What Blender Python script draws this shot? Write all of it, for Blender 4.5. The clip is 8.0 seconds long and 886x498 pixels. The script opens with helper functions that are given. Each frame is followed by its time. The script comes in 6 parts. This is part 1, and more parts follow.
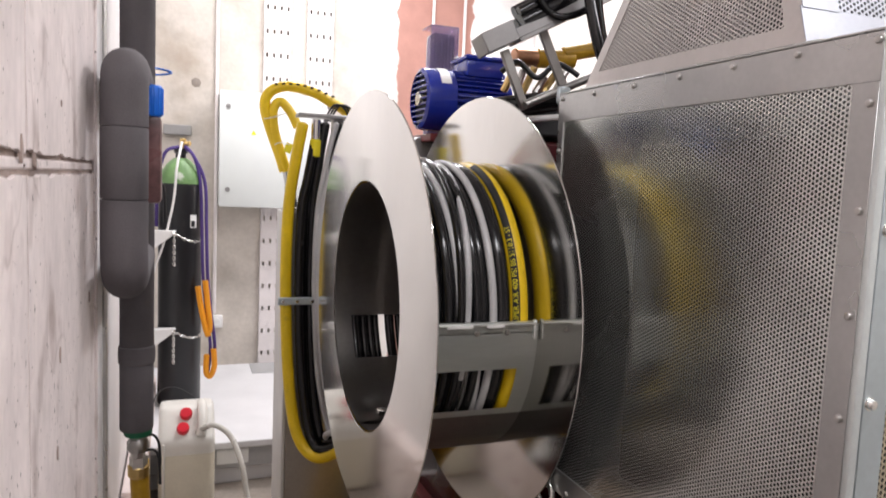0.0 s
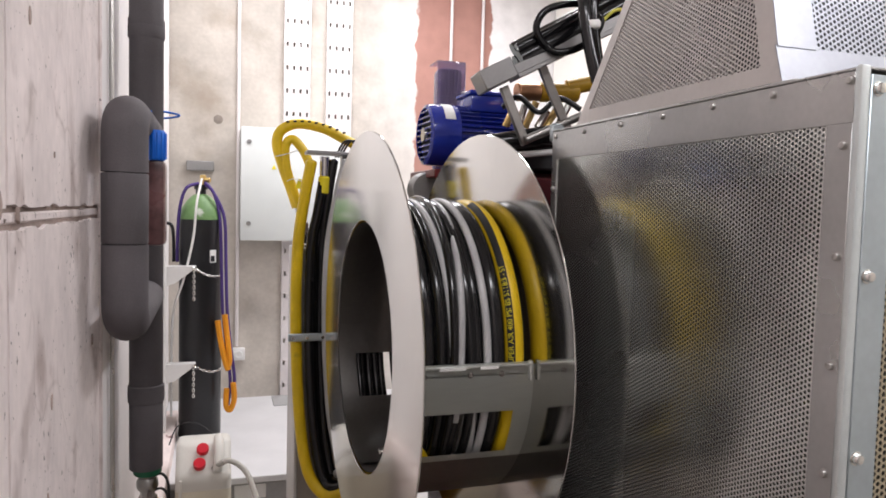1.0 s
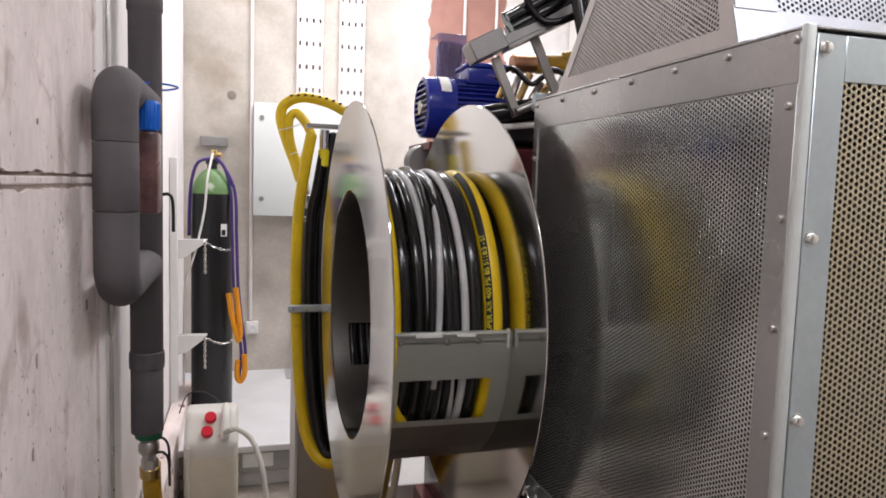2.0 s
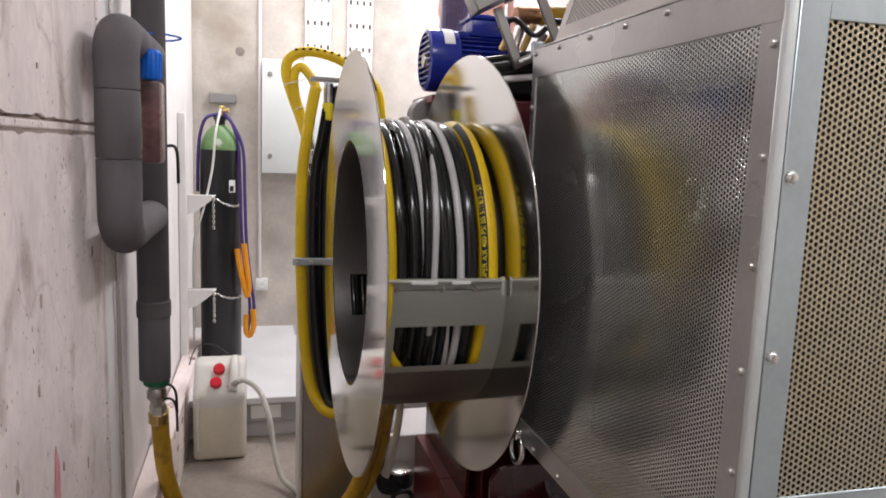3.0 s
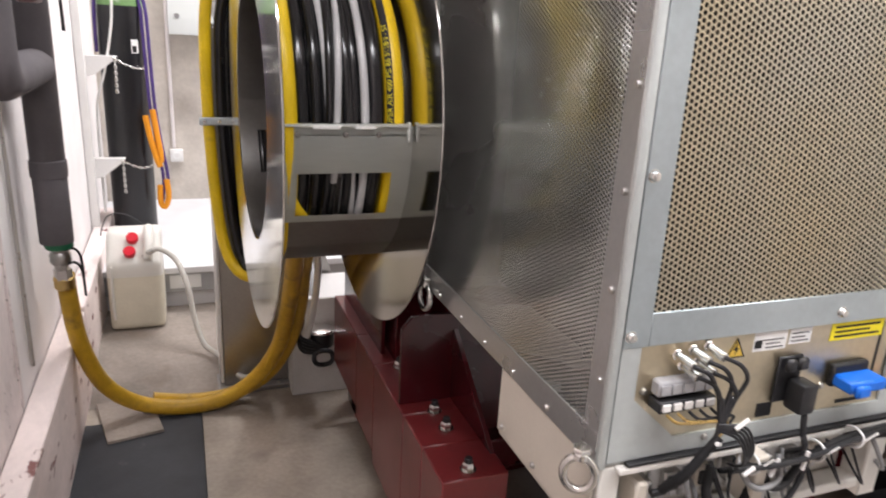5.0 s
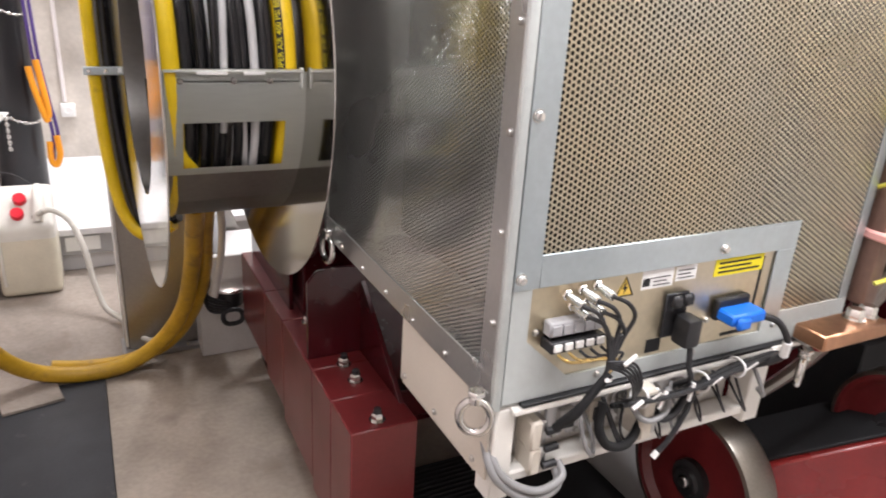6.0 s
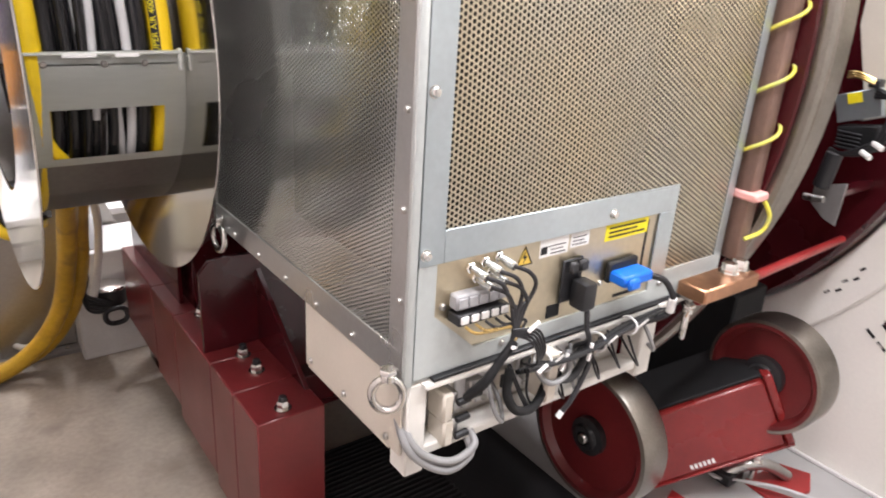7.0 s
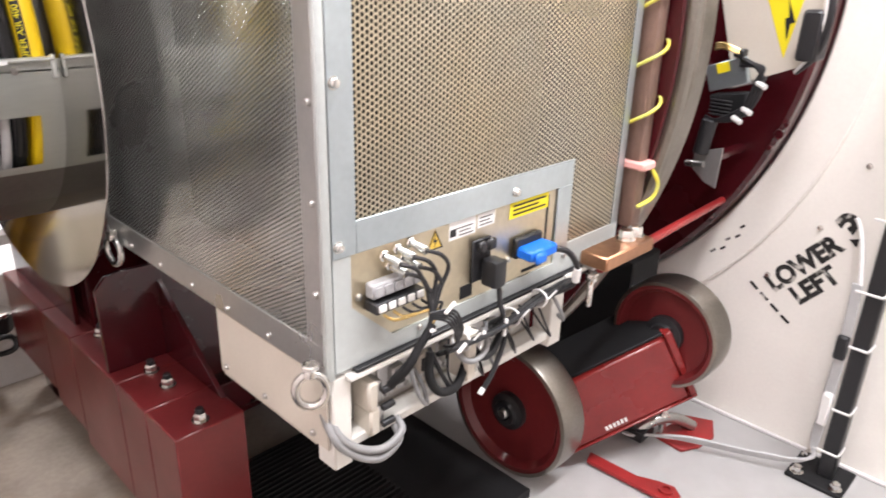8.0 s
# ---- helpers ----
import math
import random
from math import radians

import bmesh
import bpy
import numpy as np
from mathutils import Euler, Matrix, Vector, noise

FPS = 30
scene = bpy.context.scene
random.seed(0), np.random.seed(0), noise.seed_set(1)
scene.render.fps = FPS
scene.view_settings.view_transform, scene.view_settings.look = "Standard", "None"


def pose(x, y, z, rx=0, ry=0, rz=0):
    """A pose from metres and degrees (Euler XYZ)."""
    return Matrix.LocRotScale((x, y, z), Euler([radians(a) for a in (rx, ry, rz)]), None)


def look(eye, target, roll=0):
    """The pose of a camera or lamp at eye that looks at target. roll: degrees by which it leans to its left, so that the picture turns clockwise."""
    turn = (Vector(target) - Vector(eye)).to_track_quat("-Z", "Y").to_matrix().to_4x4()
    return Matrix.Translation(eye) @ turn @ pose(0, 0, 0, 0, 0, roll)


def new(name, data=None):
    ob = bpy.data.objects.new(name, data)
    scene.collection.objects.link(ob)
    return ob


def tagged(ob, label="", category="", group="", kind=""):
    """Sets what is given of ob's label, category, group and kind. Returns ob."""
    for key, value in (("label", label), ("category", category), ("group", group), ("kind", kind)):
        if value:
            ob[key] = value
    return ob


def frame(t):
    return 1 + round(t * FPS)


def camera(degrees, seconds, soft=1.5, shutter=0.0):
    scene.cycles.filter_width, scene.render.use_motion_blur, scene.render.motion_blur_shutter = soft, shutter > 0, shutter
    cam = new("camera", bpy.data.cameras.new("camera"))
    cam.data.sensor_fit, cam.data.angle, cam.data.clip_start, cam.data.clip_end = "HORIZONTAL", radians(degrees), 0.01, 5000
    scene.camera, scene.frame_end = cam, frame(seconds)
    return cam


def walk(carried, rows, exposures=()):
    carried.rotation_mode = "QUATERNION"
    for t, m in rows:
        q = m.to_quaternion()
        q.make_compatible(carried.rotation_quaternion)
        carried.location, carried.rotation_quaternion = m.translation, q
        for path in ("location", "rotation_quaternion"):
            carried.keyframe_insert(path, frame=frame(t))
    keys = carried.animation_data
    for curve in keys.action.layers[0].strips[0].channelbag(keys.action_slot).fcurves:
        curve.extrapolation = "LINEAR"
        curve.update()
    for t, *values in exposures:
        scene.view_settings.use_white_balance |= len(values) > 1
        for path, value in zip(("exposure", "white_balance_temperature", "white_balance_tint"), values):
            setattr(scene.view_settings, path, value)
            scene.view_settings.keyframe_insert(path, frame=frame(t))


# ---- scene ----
cam = camera(64.5, 8.0, soft=1.7, shutter=0.5)
PATH = [
    (0, (-0.009, 0.158, 1.481), (0.696, 2.021, 1.294), 2.5),
    (0.5, (0.031, 0.15, 1.507), (0.688, 2.035, 1.375), 1.0),
    (1, (0.071, 0.142, 1.514), (0.688, 2.041, 1.396), 1.5),
    (1.5, (0.124, 0.122, 1.506), (0.704, 2.031, 1.366), 1.7),
    (3, (0.191, 0.074, 1.464), (0.701, 1.987, 1.185), 2.2),
    (3.5, (0.202, 0.071, 1.444), (0.728, 1.967, 1.089), 2.5),
    (4, (0.213, 0.068, 1.419), (0.769, 1.938, 0.978), 2.4),
    (5.5, (0.278, 0.062, 1.382), (1.047, 1.787, 0.723), 3.5),
    (6, (0.3, 0.062, 1.376), (1.17, 1.718, 0.669), 3.6),
    (6.5, (0.301, 0.066, 1.377), (1.301, 1.639, 0.652), 3.8),
    (7, (0.283, 0.07, 1.373), (1.413, 1.544, 0.631), 3.7),
    (7.5, (0.264, 0.073, 1.37), (1.491, 1.452, 0.6), 2.3),
    (8, (0.266, 0.068, 1.37), (1.599, 1.355, 0.619), 1.7),
]
walk(cam, [(t, look(eye, target, roll)) for t, eye, target, roll in PATH],
     [(0, 0.22), (1.0, -0.05), (1.7, -0.1), (3.0, -0.02), (4.2, 0.32), (5.5, 0.82), (6.5, 1.05), (8.0, 1.35)])

# ---- world and lamps ----
world = bpy.data.worlds.new("world")
scene.world = world
world.use_nodes = True
world.node_tree.nodes["Background"].inputs[0].default_value = (0.75, 0.72, 0.7, 1)
world.node_tree.nodes["Background"].inputs[1].default_value = 0.004


def area(name, loc, size_x, size_y, watts, colour=(0.97, 0.955, 1.0), aim=None):
    d = bpy.data.lights.new(name, "AREA")
    d.shape, d.size, d.size_y, d.energy, d.color = "RECTANGLE", size_x, size_y, watts, colour
    ob = new(name, d)
    ob.matrix_world = look(loc, aim or (loc[0] + 0.001, loc[1], 0))
    return ob


area("tube_light_back", (0.75, 4.0, 3.14), 0.25, 1.3, 34)
area("tube_light_middle", (1.6, 2.9, 3.14), 1.3, 0.25, 34)
area("tube_light_front", (0.25, 0.0, 3.14), 0.25, 1.3, 29)
area("tube_light_side", (2.0, -0.2, 3.14), 0.2, 1.3, 37)


# ---- materials ----
def surf(name, col, rough=0.5, metal=0.0, var=0.12, big=4.0, fine=90.0, bump=0.08, stretch=(1, 1, 1), col2=None, spots=None,
         rough_var=0.1, coat=0.0, transmission=0.0, ior=1.45, pits=False, dist=0.002):
    """A node material: two scales of noise in colour and gloss, fine bump, optional second tint and stains."""
    m = bpy.data.materials.new(name)
    m.use_nodes = True
    t = m.node_tree
    n, l = t.nodes, t.links
    b = n["Principled BSDF"]
    tc = n.new("ShaderNodeTexCoord")
    mp = n.new("ShaderNodeMapping")
    mp.inputs["Scale"].default_value = stretch
    l.new(tc.outputs["Object"], mp.inputs[0])

    def noise_node(scale, detail=5.0):
        q = n.new("ShaderNodeTexNoise")
        q.inputs["Scale"].default_value, q.inputs["Detail"].default_value = scale, detail
        l.new(mp.outputs[0], q.inputs["Vector"])
        return q

    a, f = noise_node(big), noise_node(fine, 3.0)
    mix = n.new("ShaderNodeMix")
    mix.data_type = "RGBA"
    c2 = col2 or [c * (1 - 2.2 * var) for c in col]
    mix.inputs[6].default_value = (*[min(1, c * (1 + var)) for c in col], 1)
    mix.inputs[7].default_value = (*c2, 1)
    ramp = n.new("ShaderNodeMapRange")
    ramp.inputs[1].default_value, ramp.inputs[2].default_value = 0.35, 0.7
    l.new(a.outputs[0], ramp.inputs[0])
    l.new(ramp.outputs[0], mix.inputs[0])
    out = mix.outputs[2]
    mul = n.new("ShaderNodeMix")
    mul.data_type, mul.blend_type = "RGBA", "MULTIPLY"
    mul.inputs[0].default_value = min(1.0, var * 3)
    l.new(out, mul.inputs[6])
    fr = n.new("ShaderNodeMapRange")
    fr.inputs[1].default_value, fr.inputs[2].default_value, fr.inputs[3].default_value, fr.inputs[4].default_value = 0.3, 0.7, 0.72, 1.08
    l.new(f.outputs[0], fr.inputs[0])
    l.new(fr.outputs[0], mul.inputs[7])
    out = mul.outputs[2]
    if spots:
        s_col, s_scale, s_lo, s_hi = spots
        s = noise_node(s_scale, 6.0)
        sr = n.new("ShaderNodeMapRange")
        sr.inputs[1].default_value, sr.inputs[2].default_value = s_lo, s_hi
        l.new(s.outputs[0], sr.inputs[0])
        sm = n.new("ShaderNodeMix")
        sm.data_type = "RGBA"
        sm.inputs[7].default_value = (*s_col, 1)
        l.new(sr.outputs[0], sm.inputs[0])
        l.new(out, sm.inputs[6])
        out = sm.outputs[2]
    if pits:
        pn = noise_node(75.0, 2.0)
        pn2 = noise_node(6.0, 3.0)
        pm = n.new("ShaderNodeMath")
        pm.operation = "MULTIPLY_ADD"
        pm.inputs[1].default_value = 0.35
        l.new(pn2.outputs[0], pm.inputs[0])
        l.new(pn.outputs[0], pm.inputs[2])
        pr = n.new("ShaderNodeMapRange")
        pr.inputs[1].default_value, pr.inputs[2].default_value = 0.865, 0.91
        l.new(pm.outputs[0], pr.inputs[0])
        pk = n.new("ShaderNodeMix")
        pk.data_type = "RGBA"
        pk.inputs[7].default_value = (0.2, 0.16, 0.14, 1)
        l.new(pr.outputs[0], pk.inputs[0])
        l.new(out, pk.inputs[6])
        out = pk.outputs[2]
        # hairline trowel marks and cracks, broken up by noise
        wob = n.new("ShaderNodeVectorMath")
        wob.operation = "MULTIPLY_ADD"
        wob.inputs[1].default_value = (0.35, 0.35, 0.35)
        l.new(noise_node(2.6, 4.0).outputs["Color"], wob.inputs[0])
        l.new(mp.outputs[0], wob.inputs[2])
        vo = n.new("ShaderNodeTexVoronoi")
        vo.feature = "DISTANCE_TO_EDGE"
        vo.inputs["Scale"].default_value = 2.7
        l.new(wob.outputs[0], vo.inputs["Vector"])
        vr = n.new("ShaderNodeMapRange")
        vr.inputs[1].default_value, vr.inputs[2].default_value, vr.inputs[3].default_value, vr.inputs[4].default_value = 0.003, 0.018, 0.45, 0.0
        l.new(vo.outputs["Distance"], vr.inputs[0])
        br = n.new("ShaderNodeMapRange")
        br.inputs[1].default_value, br.inputs[2].default_value = 0.46, 0.62
        l.new(noise_node(5.5, 4.0).outputs[0], br.inputs[0])
        vm = n.new("ShaderNodeMath")
        vm.operation = "MULTIPLY"
        l.new(vr.outputs[0], vm.inputs[0])
        l.new(br.outputs[0], vm.inputs[1])
        ck = n.new("ShaderNodeMix")
        ck.data_type = "RGBA"
        ck.inputs[7].default_value = (0.42, 0.34, 0.31, 1)
        l.new(vm.outputs[0], ck.inputs[0])
        l.new(out, ck.inputs[6])
        out = ck.outputs[2]
    l.new(out, b.inputs["Base Color"])
    rr = n.new("ShaderNodeMapRange")
    rr.inputs[3].default_value, rr.inputs[4].default_value = max(0.02, rough - rough_var), min(1, rough + rough_var)
    l.new(a.outputs[0], rr.inputs[0])
    l.new(rr.outputs[0], b.inputs["Roughness"])
    b.inputs["Metallic"].default_value = metal
    b.inputs["Coat Weight"].default_value = coat
    b.inputs["Transmission Weight"].default_value = transmission
    b.inputs["IOR"].default_value = ior
    if bump:
        bp = n.new("ShaderNodeBump")
        bp.inputs["Strength"].default_value, bp.inputs["Distance"].default_value = bump, dist
        l.new(f.outputs[0], bp.inputs["Height"])
        l.new(bp.outputs[0], b.inputs["Normal"])
    return m


M = {}
M["plaster"] = surf("whitewashed_concrete", (0.88, 0.79, 0.765), 0.85, var=0.1, pits=True, big=2.2, fine=34, bump=0.5, stretch=(1, 1.3, 0.85),
                    spots=((0.40, 0.31, 0.28), 5.5, 0.57, 0.76), dist=0.003)
M["joint"] = surf("rough_mortar", (0.42, 0.33, 0.29), 0.95, var=0.2, fine=60, bump=0.8, dist=0.006)
M["white_wall"] = surf("white_wall_paint", (0.86, 0.83, 0.82), 0.7, var=0.03, bump=0.1)
M["cream"] = surf("cream_gloss_panel", (0.92, 0.89, 0.83), 0.32, var=0.03, big=2, bump=0.02, spots=((0.55, 0.48, 0.4), 14, 0.72, 0.9))
M["rear_wall"] = surf("grey_rendered_wall", (0.45, 0.43, 0.42), 0.85, var=0.08, bump=0.3)
M["ceiling"] = surf("ceiling_concrete", (0.7, 0.68, 0.66), 0.85, var=0.06, bump=0.3)
M["concrete"] = surf("raw_concrete_floor", (0.32, 0.275, 0.235), 0.72, var=0.16, big=3.5, fine=60, bump=0.25, spots=((0.2, 0.16, 0.13), 5, 0.58, 0.75))
M["mat"] = surf("dark_rubber_mat", (0.023, 0.026, 0.032), 0.55, var=0.12, big=5, bump=0.2, spots=((0.12, 0.115, 0.11), 11, 0.64, 0.82))
M["platform"] = surf("light_grey_floor_paint", (0.72, 0.72, 0.73), 0.4, var=0.03, bump=0.05)
M["riser"] = surf("grey_riser_paint", (0.42, 0.42, 0.42), 0.5, var=0.06)
M["stainless"] = surf("brushed_stainless", (0.61, 0.60, 0.575), 0.10, 1.0, var=0.05, big=2.5, fine=160, bump=0.008, stretch=(1, 1, 0.12), rough_var=0.05)
M["drum_plate"] = surf("satin_steel_plate", (0.70, 0.73, 0.69), 0.36, 0.6, var=0.05, big=4, fine=140, bump=0.03, stretch=(0.15, 1, 1))
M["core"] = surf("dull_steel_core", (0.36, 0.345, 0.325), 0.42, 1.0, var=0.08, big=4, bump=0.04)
M["zinc_dull"] = surf("dull_zinc_sheet", (0.50, 0.505, 0.495), 0.28, 0.8, var=0.06, big=5, fine=120, bump=0.01, rough_var=0.05)
M["zinc_mesh"] = surf("perforated_zinc_sheet", (0.68, 0.71, 0.68), 0.18, 0.9, var=0.06, big=5, fine=120, bump=0.0, rough_var=0.04)
M["zinc"] = surf("bright_zinc_sheet", (0.53, 0.605, 0.635), 0.36, 0.85, var=0.06, big=5, fine=100, bump=0.03)
M["gold"] = surf("yellow_passivated_sheet", (0.60, 0.525, 0.375), 0.38, 1.0, var=0.08, big=3.5, fine=100, bump=0.03, col2=(0.58, 0.55, 0.46))
M["hood"] = surf("grey_painted_hood", (0.50, 0.475, 0.455), 0.4, 0.7, var=0.05, bump=0.03)
M["hood_white"] = surf("pale_galvanised_hood", (0.33, 0.345, 0.38), 0.4, 0.6, var=0.05, bump=0.03)
M["beige"] = surf("beige_powder_coat", (0.62, 0.57, 0.49), 0.5, var=0.04, fine=200, bump=0.05)
M["beige_light"] = surf("pale_cabinet_frame", (0.74, 0.72, 0.67), 0.45, var=0.03)
M["red"] = surf("oxide_red_gloss_paint", (0.15, 0.018, 0.019), 0.32, var=0.1, big=5, bump=0.06, coat=0.15, spots=((0.24, 0.05, 0.045), 18, 0.7, 0.9))
# darker copy of the red, with the shade of recessed parts put in
M["red_shaded"] = surf("shaded_red_gloss_paint", (0.058, 0.005, 0.008), 0.26, var=0.1, big=5, bump=0.05, coat=0.4)
M["grey_cable"] = surf("mid_grey_cable", (0.27, 0.27, 0.27), 0.4, var=0.06, big=14)
M["clear_grey"] = surf("clear_relay_plastic", (0.40, 0.40, 0.41), 0.25, var=0.08, big=30)
M["sticker_amber"] = surf("amber_sticker", (0.74, 0.50, 0.08), 0.5, var=0.03, bump=0)
M["zinc_pale"] = surf("pale_zinc_sheet", (0.55, 0.59, 0.58), 0.38, 0.35, var=0.05, big=5, fine=100, bump=0.03)
M["pink_mark"] = surf("pink_spray_mark", (0.82, 0.36, 0.40), 0.8, var=0.08, big=20)
M["red_bright"] = surf("bright_red_paint", (0.34, 0.028, 0.028), 0.35, var=0.1, big=8, bump=0.06)
M["red_mid"] = surf("red_gloss_paint", (0.24, 0.021, 0.02), 0.28, var=0.1, big=6, bump=0.06, coat=0.3, spots=((0.34, 0.09, 0.08), 16, 0.7, 0.9))
M["steel"] = surf("machined_steel", (0.55, 0.54, 0.52), 0.3, 1.0, var=0.1, big=8, fine=200, bump=0.03)
M["rail"] = surf("worn_rail_steel", (0.33, 0.305, 0.27), 0.36, 1.0, var=0.12, big=6, fine=150, bump=0.04)
M["chrome"] = surf("plated_bolt", (0.74, 0.73, 0.70), 0.18, 1.0, var=0.03, bump=0.0)
M["brass"] = surf("brass", (0.66, 0.48, 0.2), 0.3, 1.0, var=0.08)
M["copper"] = surf("tarnished_copper", (0.50, 0.27, 0.16), 0.35, 1.0, var=0.15, big=12)
M["black_hose"] = surf("black_hose_rubber", (0.008, 0.008, 0.009), 0.16, var=0.1, big=9, fine=60, bump=0.03, rough_var=0.05, spots=((0.04, 0.04, 0.04), 22, 0.68, 0.85))
M["black"] = surf("black_plastic", (0.02, 0.02, 0.022), 0.4, var=0.1, bump=0.05)
M["black_matte"] = surf("matt_black_rubber", (0.007, 0.007, 0.008), 0.75, var=0.15, bump=0.1)
M["grey_hose"] = surf("light_grey_cable", (0.50, 0.50, 0.50), 0.35, var=0.06, big=14, bump=0.03)
M["yellow_hose"] = surf("yellow_air_hose", (0.80, 0.55, 0.012), 0.36, var=0.06, big=9, bump=0.06, spots=((0.42, 0.27, 0.02), 16, 0.66, 0.85))
M["ochre_hose"] = surf("dirty_ochre_hose", (0.56, 0.33, 0.02), 0.42, var=0.12, big=9, bump=0.1, spots=((0.2, 0.12, 0.03), 14, 0.58, 0.8))
M["yellow"] = surf("yellow_label", (0.85, 0.72, 0.02), 0.5, var=0.02, bump=0)
M["foam"] = surf("grey_pipe_insulation", (0.125, 0.114, 0.12), 0.85, var=0.08, big=7, fine=260, bump=0.35)
M["plum"] = surf("plum_plastic_plate", (0.18, 0.09, 0.09), 0.3, var=0.25, big=16)
M["blue"] = surf("blue_gloss_paint", (0.011, 0.03, 0.34), 0.26, var=0.06, bump=0.03, coat=0.4)
M["blue_plastic"] = surf("bright_blue_plastic", (0.01, 0.16, 0.72), 0.4, var=0.04, bump=0.02)
M["purple"] = surf("purple_webbing", (0.075, 0.04, 0.21), 0.7, var=0.15, fine=300, bump=0.3)
M["violet"] = surf("violet_translucent_plastic", (0.15, 0.10, 0.25), 0.25, var=0.08, big=10, coat=0.3)
M["violet_clear"] = surf("clear_violet_cover", (0.62, 0.55, 0.72), 0.12, var=0.03, transmission=0.85, bump=0)
M["orange"] = surf("orange_sling_sleeve", (0.80, 0.31, 0.01), 0.65, var=0.1, fine=250, bump=0.25)
M["cyl_black"] = surf("black_gas_cylinder", (0.012, 0.012, 0.014), 0.35, var=0.1, big=6, bump=0.06, spots=((0.05, 0.05, 0.05), 30, 0.66, 0.85))
M["cyl_green"] = surf("pale_green_shoulder", (0.16, 0.30, 0.11), 0.45, var=0.12, big=10, spots=((0.6, 0.64, 0.56), 9, 0.6, 0.66))
M["white_plastic"] = surf("white_plastic", (0.80, 0.79, 0.77), 0.45, var=0.03, bump=0.02)
M["jug"] = surf("translucent_white_plastic", (0.78, 0.76, 0.70), 0.4, var=0.03, big=5, bump=0.03, transmission=0.15)
M["liquid"] = surf("pale_yellow_liquid_zone", (0.68, 0.64, 0.52), 0.4, var=0.05, big=6, bump=0.02)
M["cap_red"] = surf("red_plastic_cap", (0.62, 0.012, 0.03), 0.35, var=0.05)
M["clear_hose"] = surf("milky_clear_hose", (0.70, 0.68, 0.62), 0.25, var=0.05, transmission=0.3)
M["cab_grey"] = surf("light_grey_enamel", (0.73, 0.76, 0.74), 0.4, var=0.02, fine=200, bump=0.03)
M["galv"] = surf("galvanised_tray", (0.80, 0.75, 0.74), 0.5, 0.15, var=0.04, big=6)
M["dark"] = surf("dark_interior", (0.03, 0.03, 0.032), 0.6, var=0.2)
# near-black, so the cabinet's unlit inside is put into the colour
M["inner"] = surf("inner_core_dark", (0.05, 0.047, 0.035), 0.5, var=0.2, big=7)
M["grey_box"] = surf("grey_sheet_metal", (0.34, 0.335, 0.33), 0.4, 0.6, var=0.06)
M["stand"] = surf("stand_sheet_steel", (0.38, 0.365, 0.345), 0.35, 0.9, var=0.08, big=3)
M["timber"] = surf("pink_white_timber", (0.90, 0.79, 0.755), 0.8, var=0.08, big=5, fine=70, bump=0.3, stretch=(1, 0.45, 1), spots=((0.24, 0.11, 0.10), 19, 0.635, 0.68))
M["white_label"] = surf("white_label", (0.82, 0.82, 0.80), 0.5, var=0.02, bump=0)
M["print_black"] = surf("black_print", (0.012, 0.012, 0.013), 0.6, var=0.05, bump=0)
M["stencil"] = surf("faded_black_stencil", (0.025, 0.023, 0.022), 0.7, var=0.2, big=40, spots=((0.6, 0.57, 0.52), 30, 0.56, 0.66))
M["green_yellow"] = surf("green_yellow_wire", (0.52, 0.56, 0.16), 0.4, var=0.1, big=30, col2=(0.75, 0.62, 0.03))
M["pink"] = surf("pink_plastic_clip", (0.80, 0.42, 0.38), 0.5, var=0.05)
M["brown_bar"] = surf("tan_conduit", (0.22, 0.14, 0.11), 0.45, 0.3, var=0.1)
M["green"] = surf("green_flange", (0.01, 0.16, 0.07), 0.5, var=0.1)
M["paper_wall"] = surf("sheet_metal_light", (0.66, 0.65, 0.63), 0.5, var=0.05)


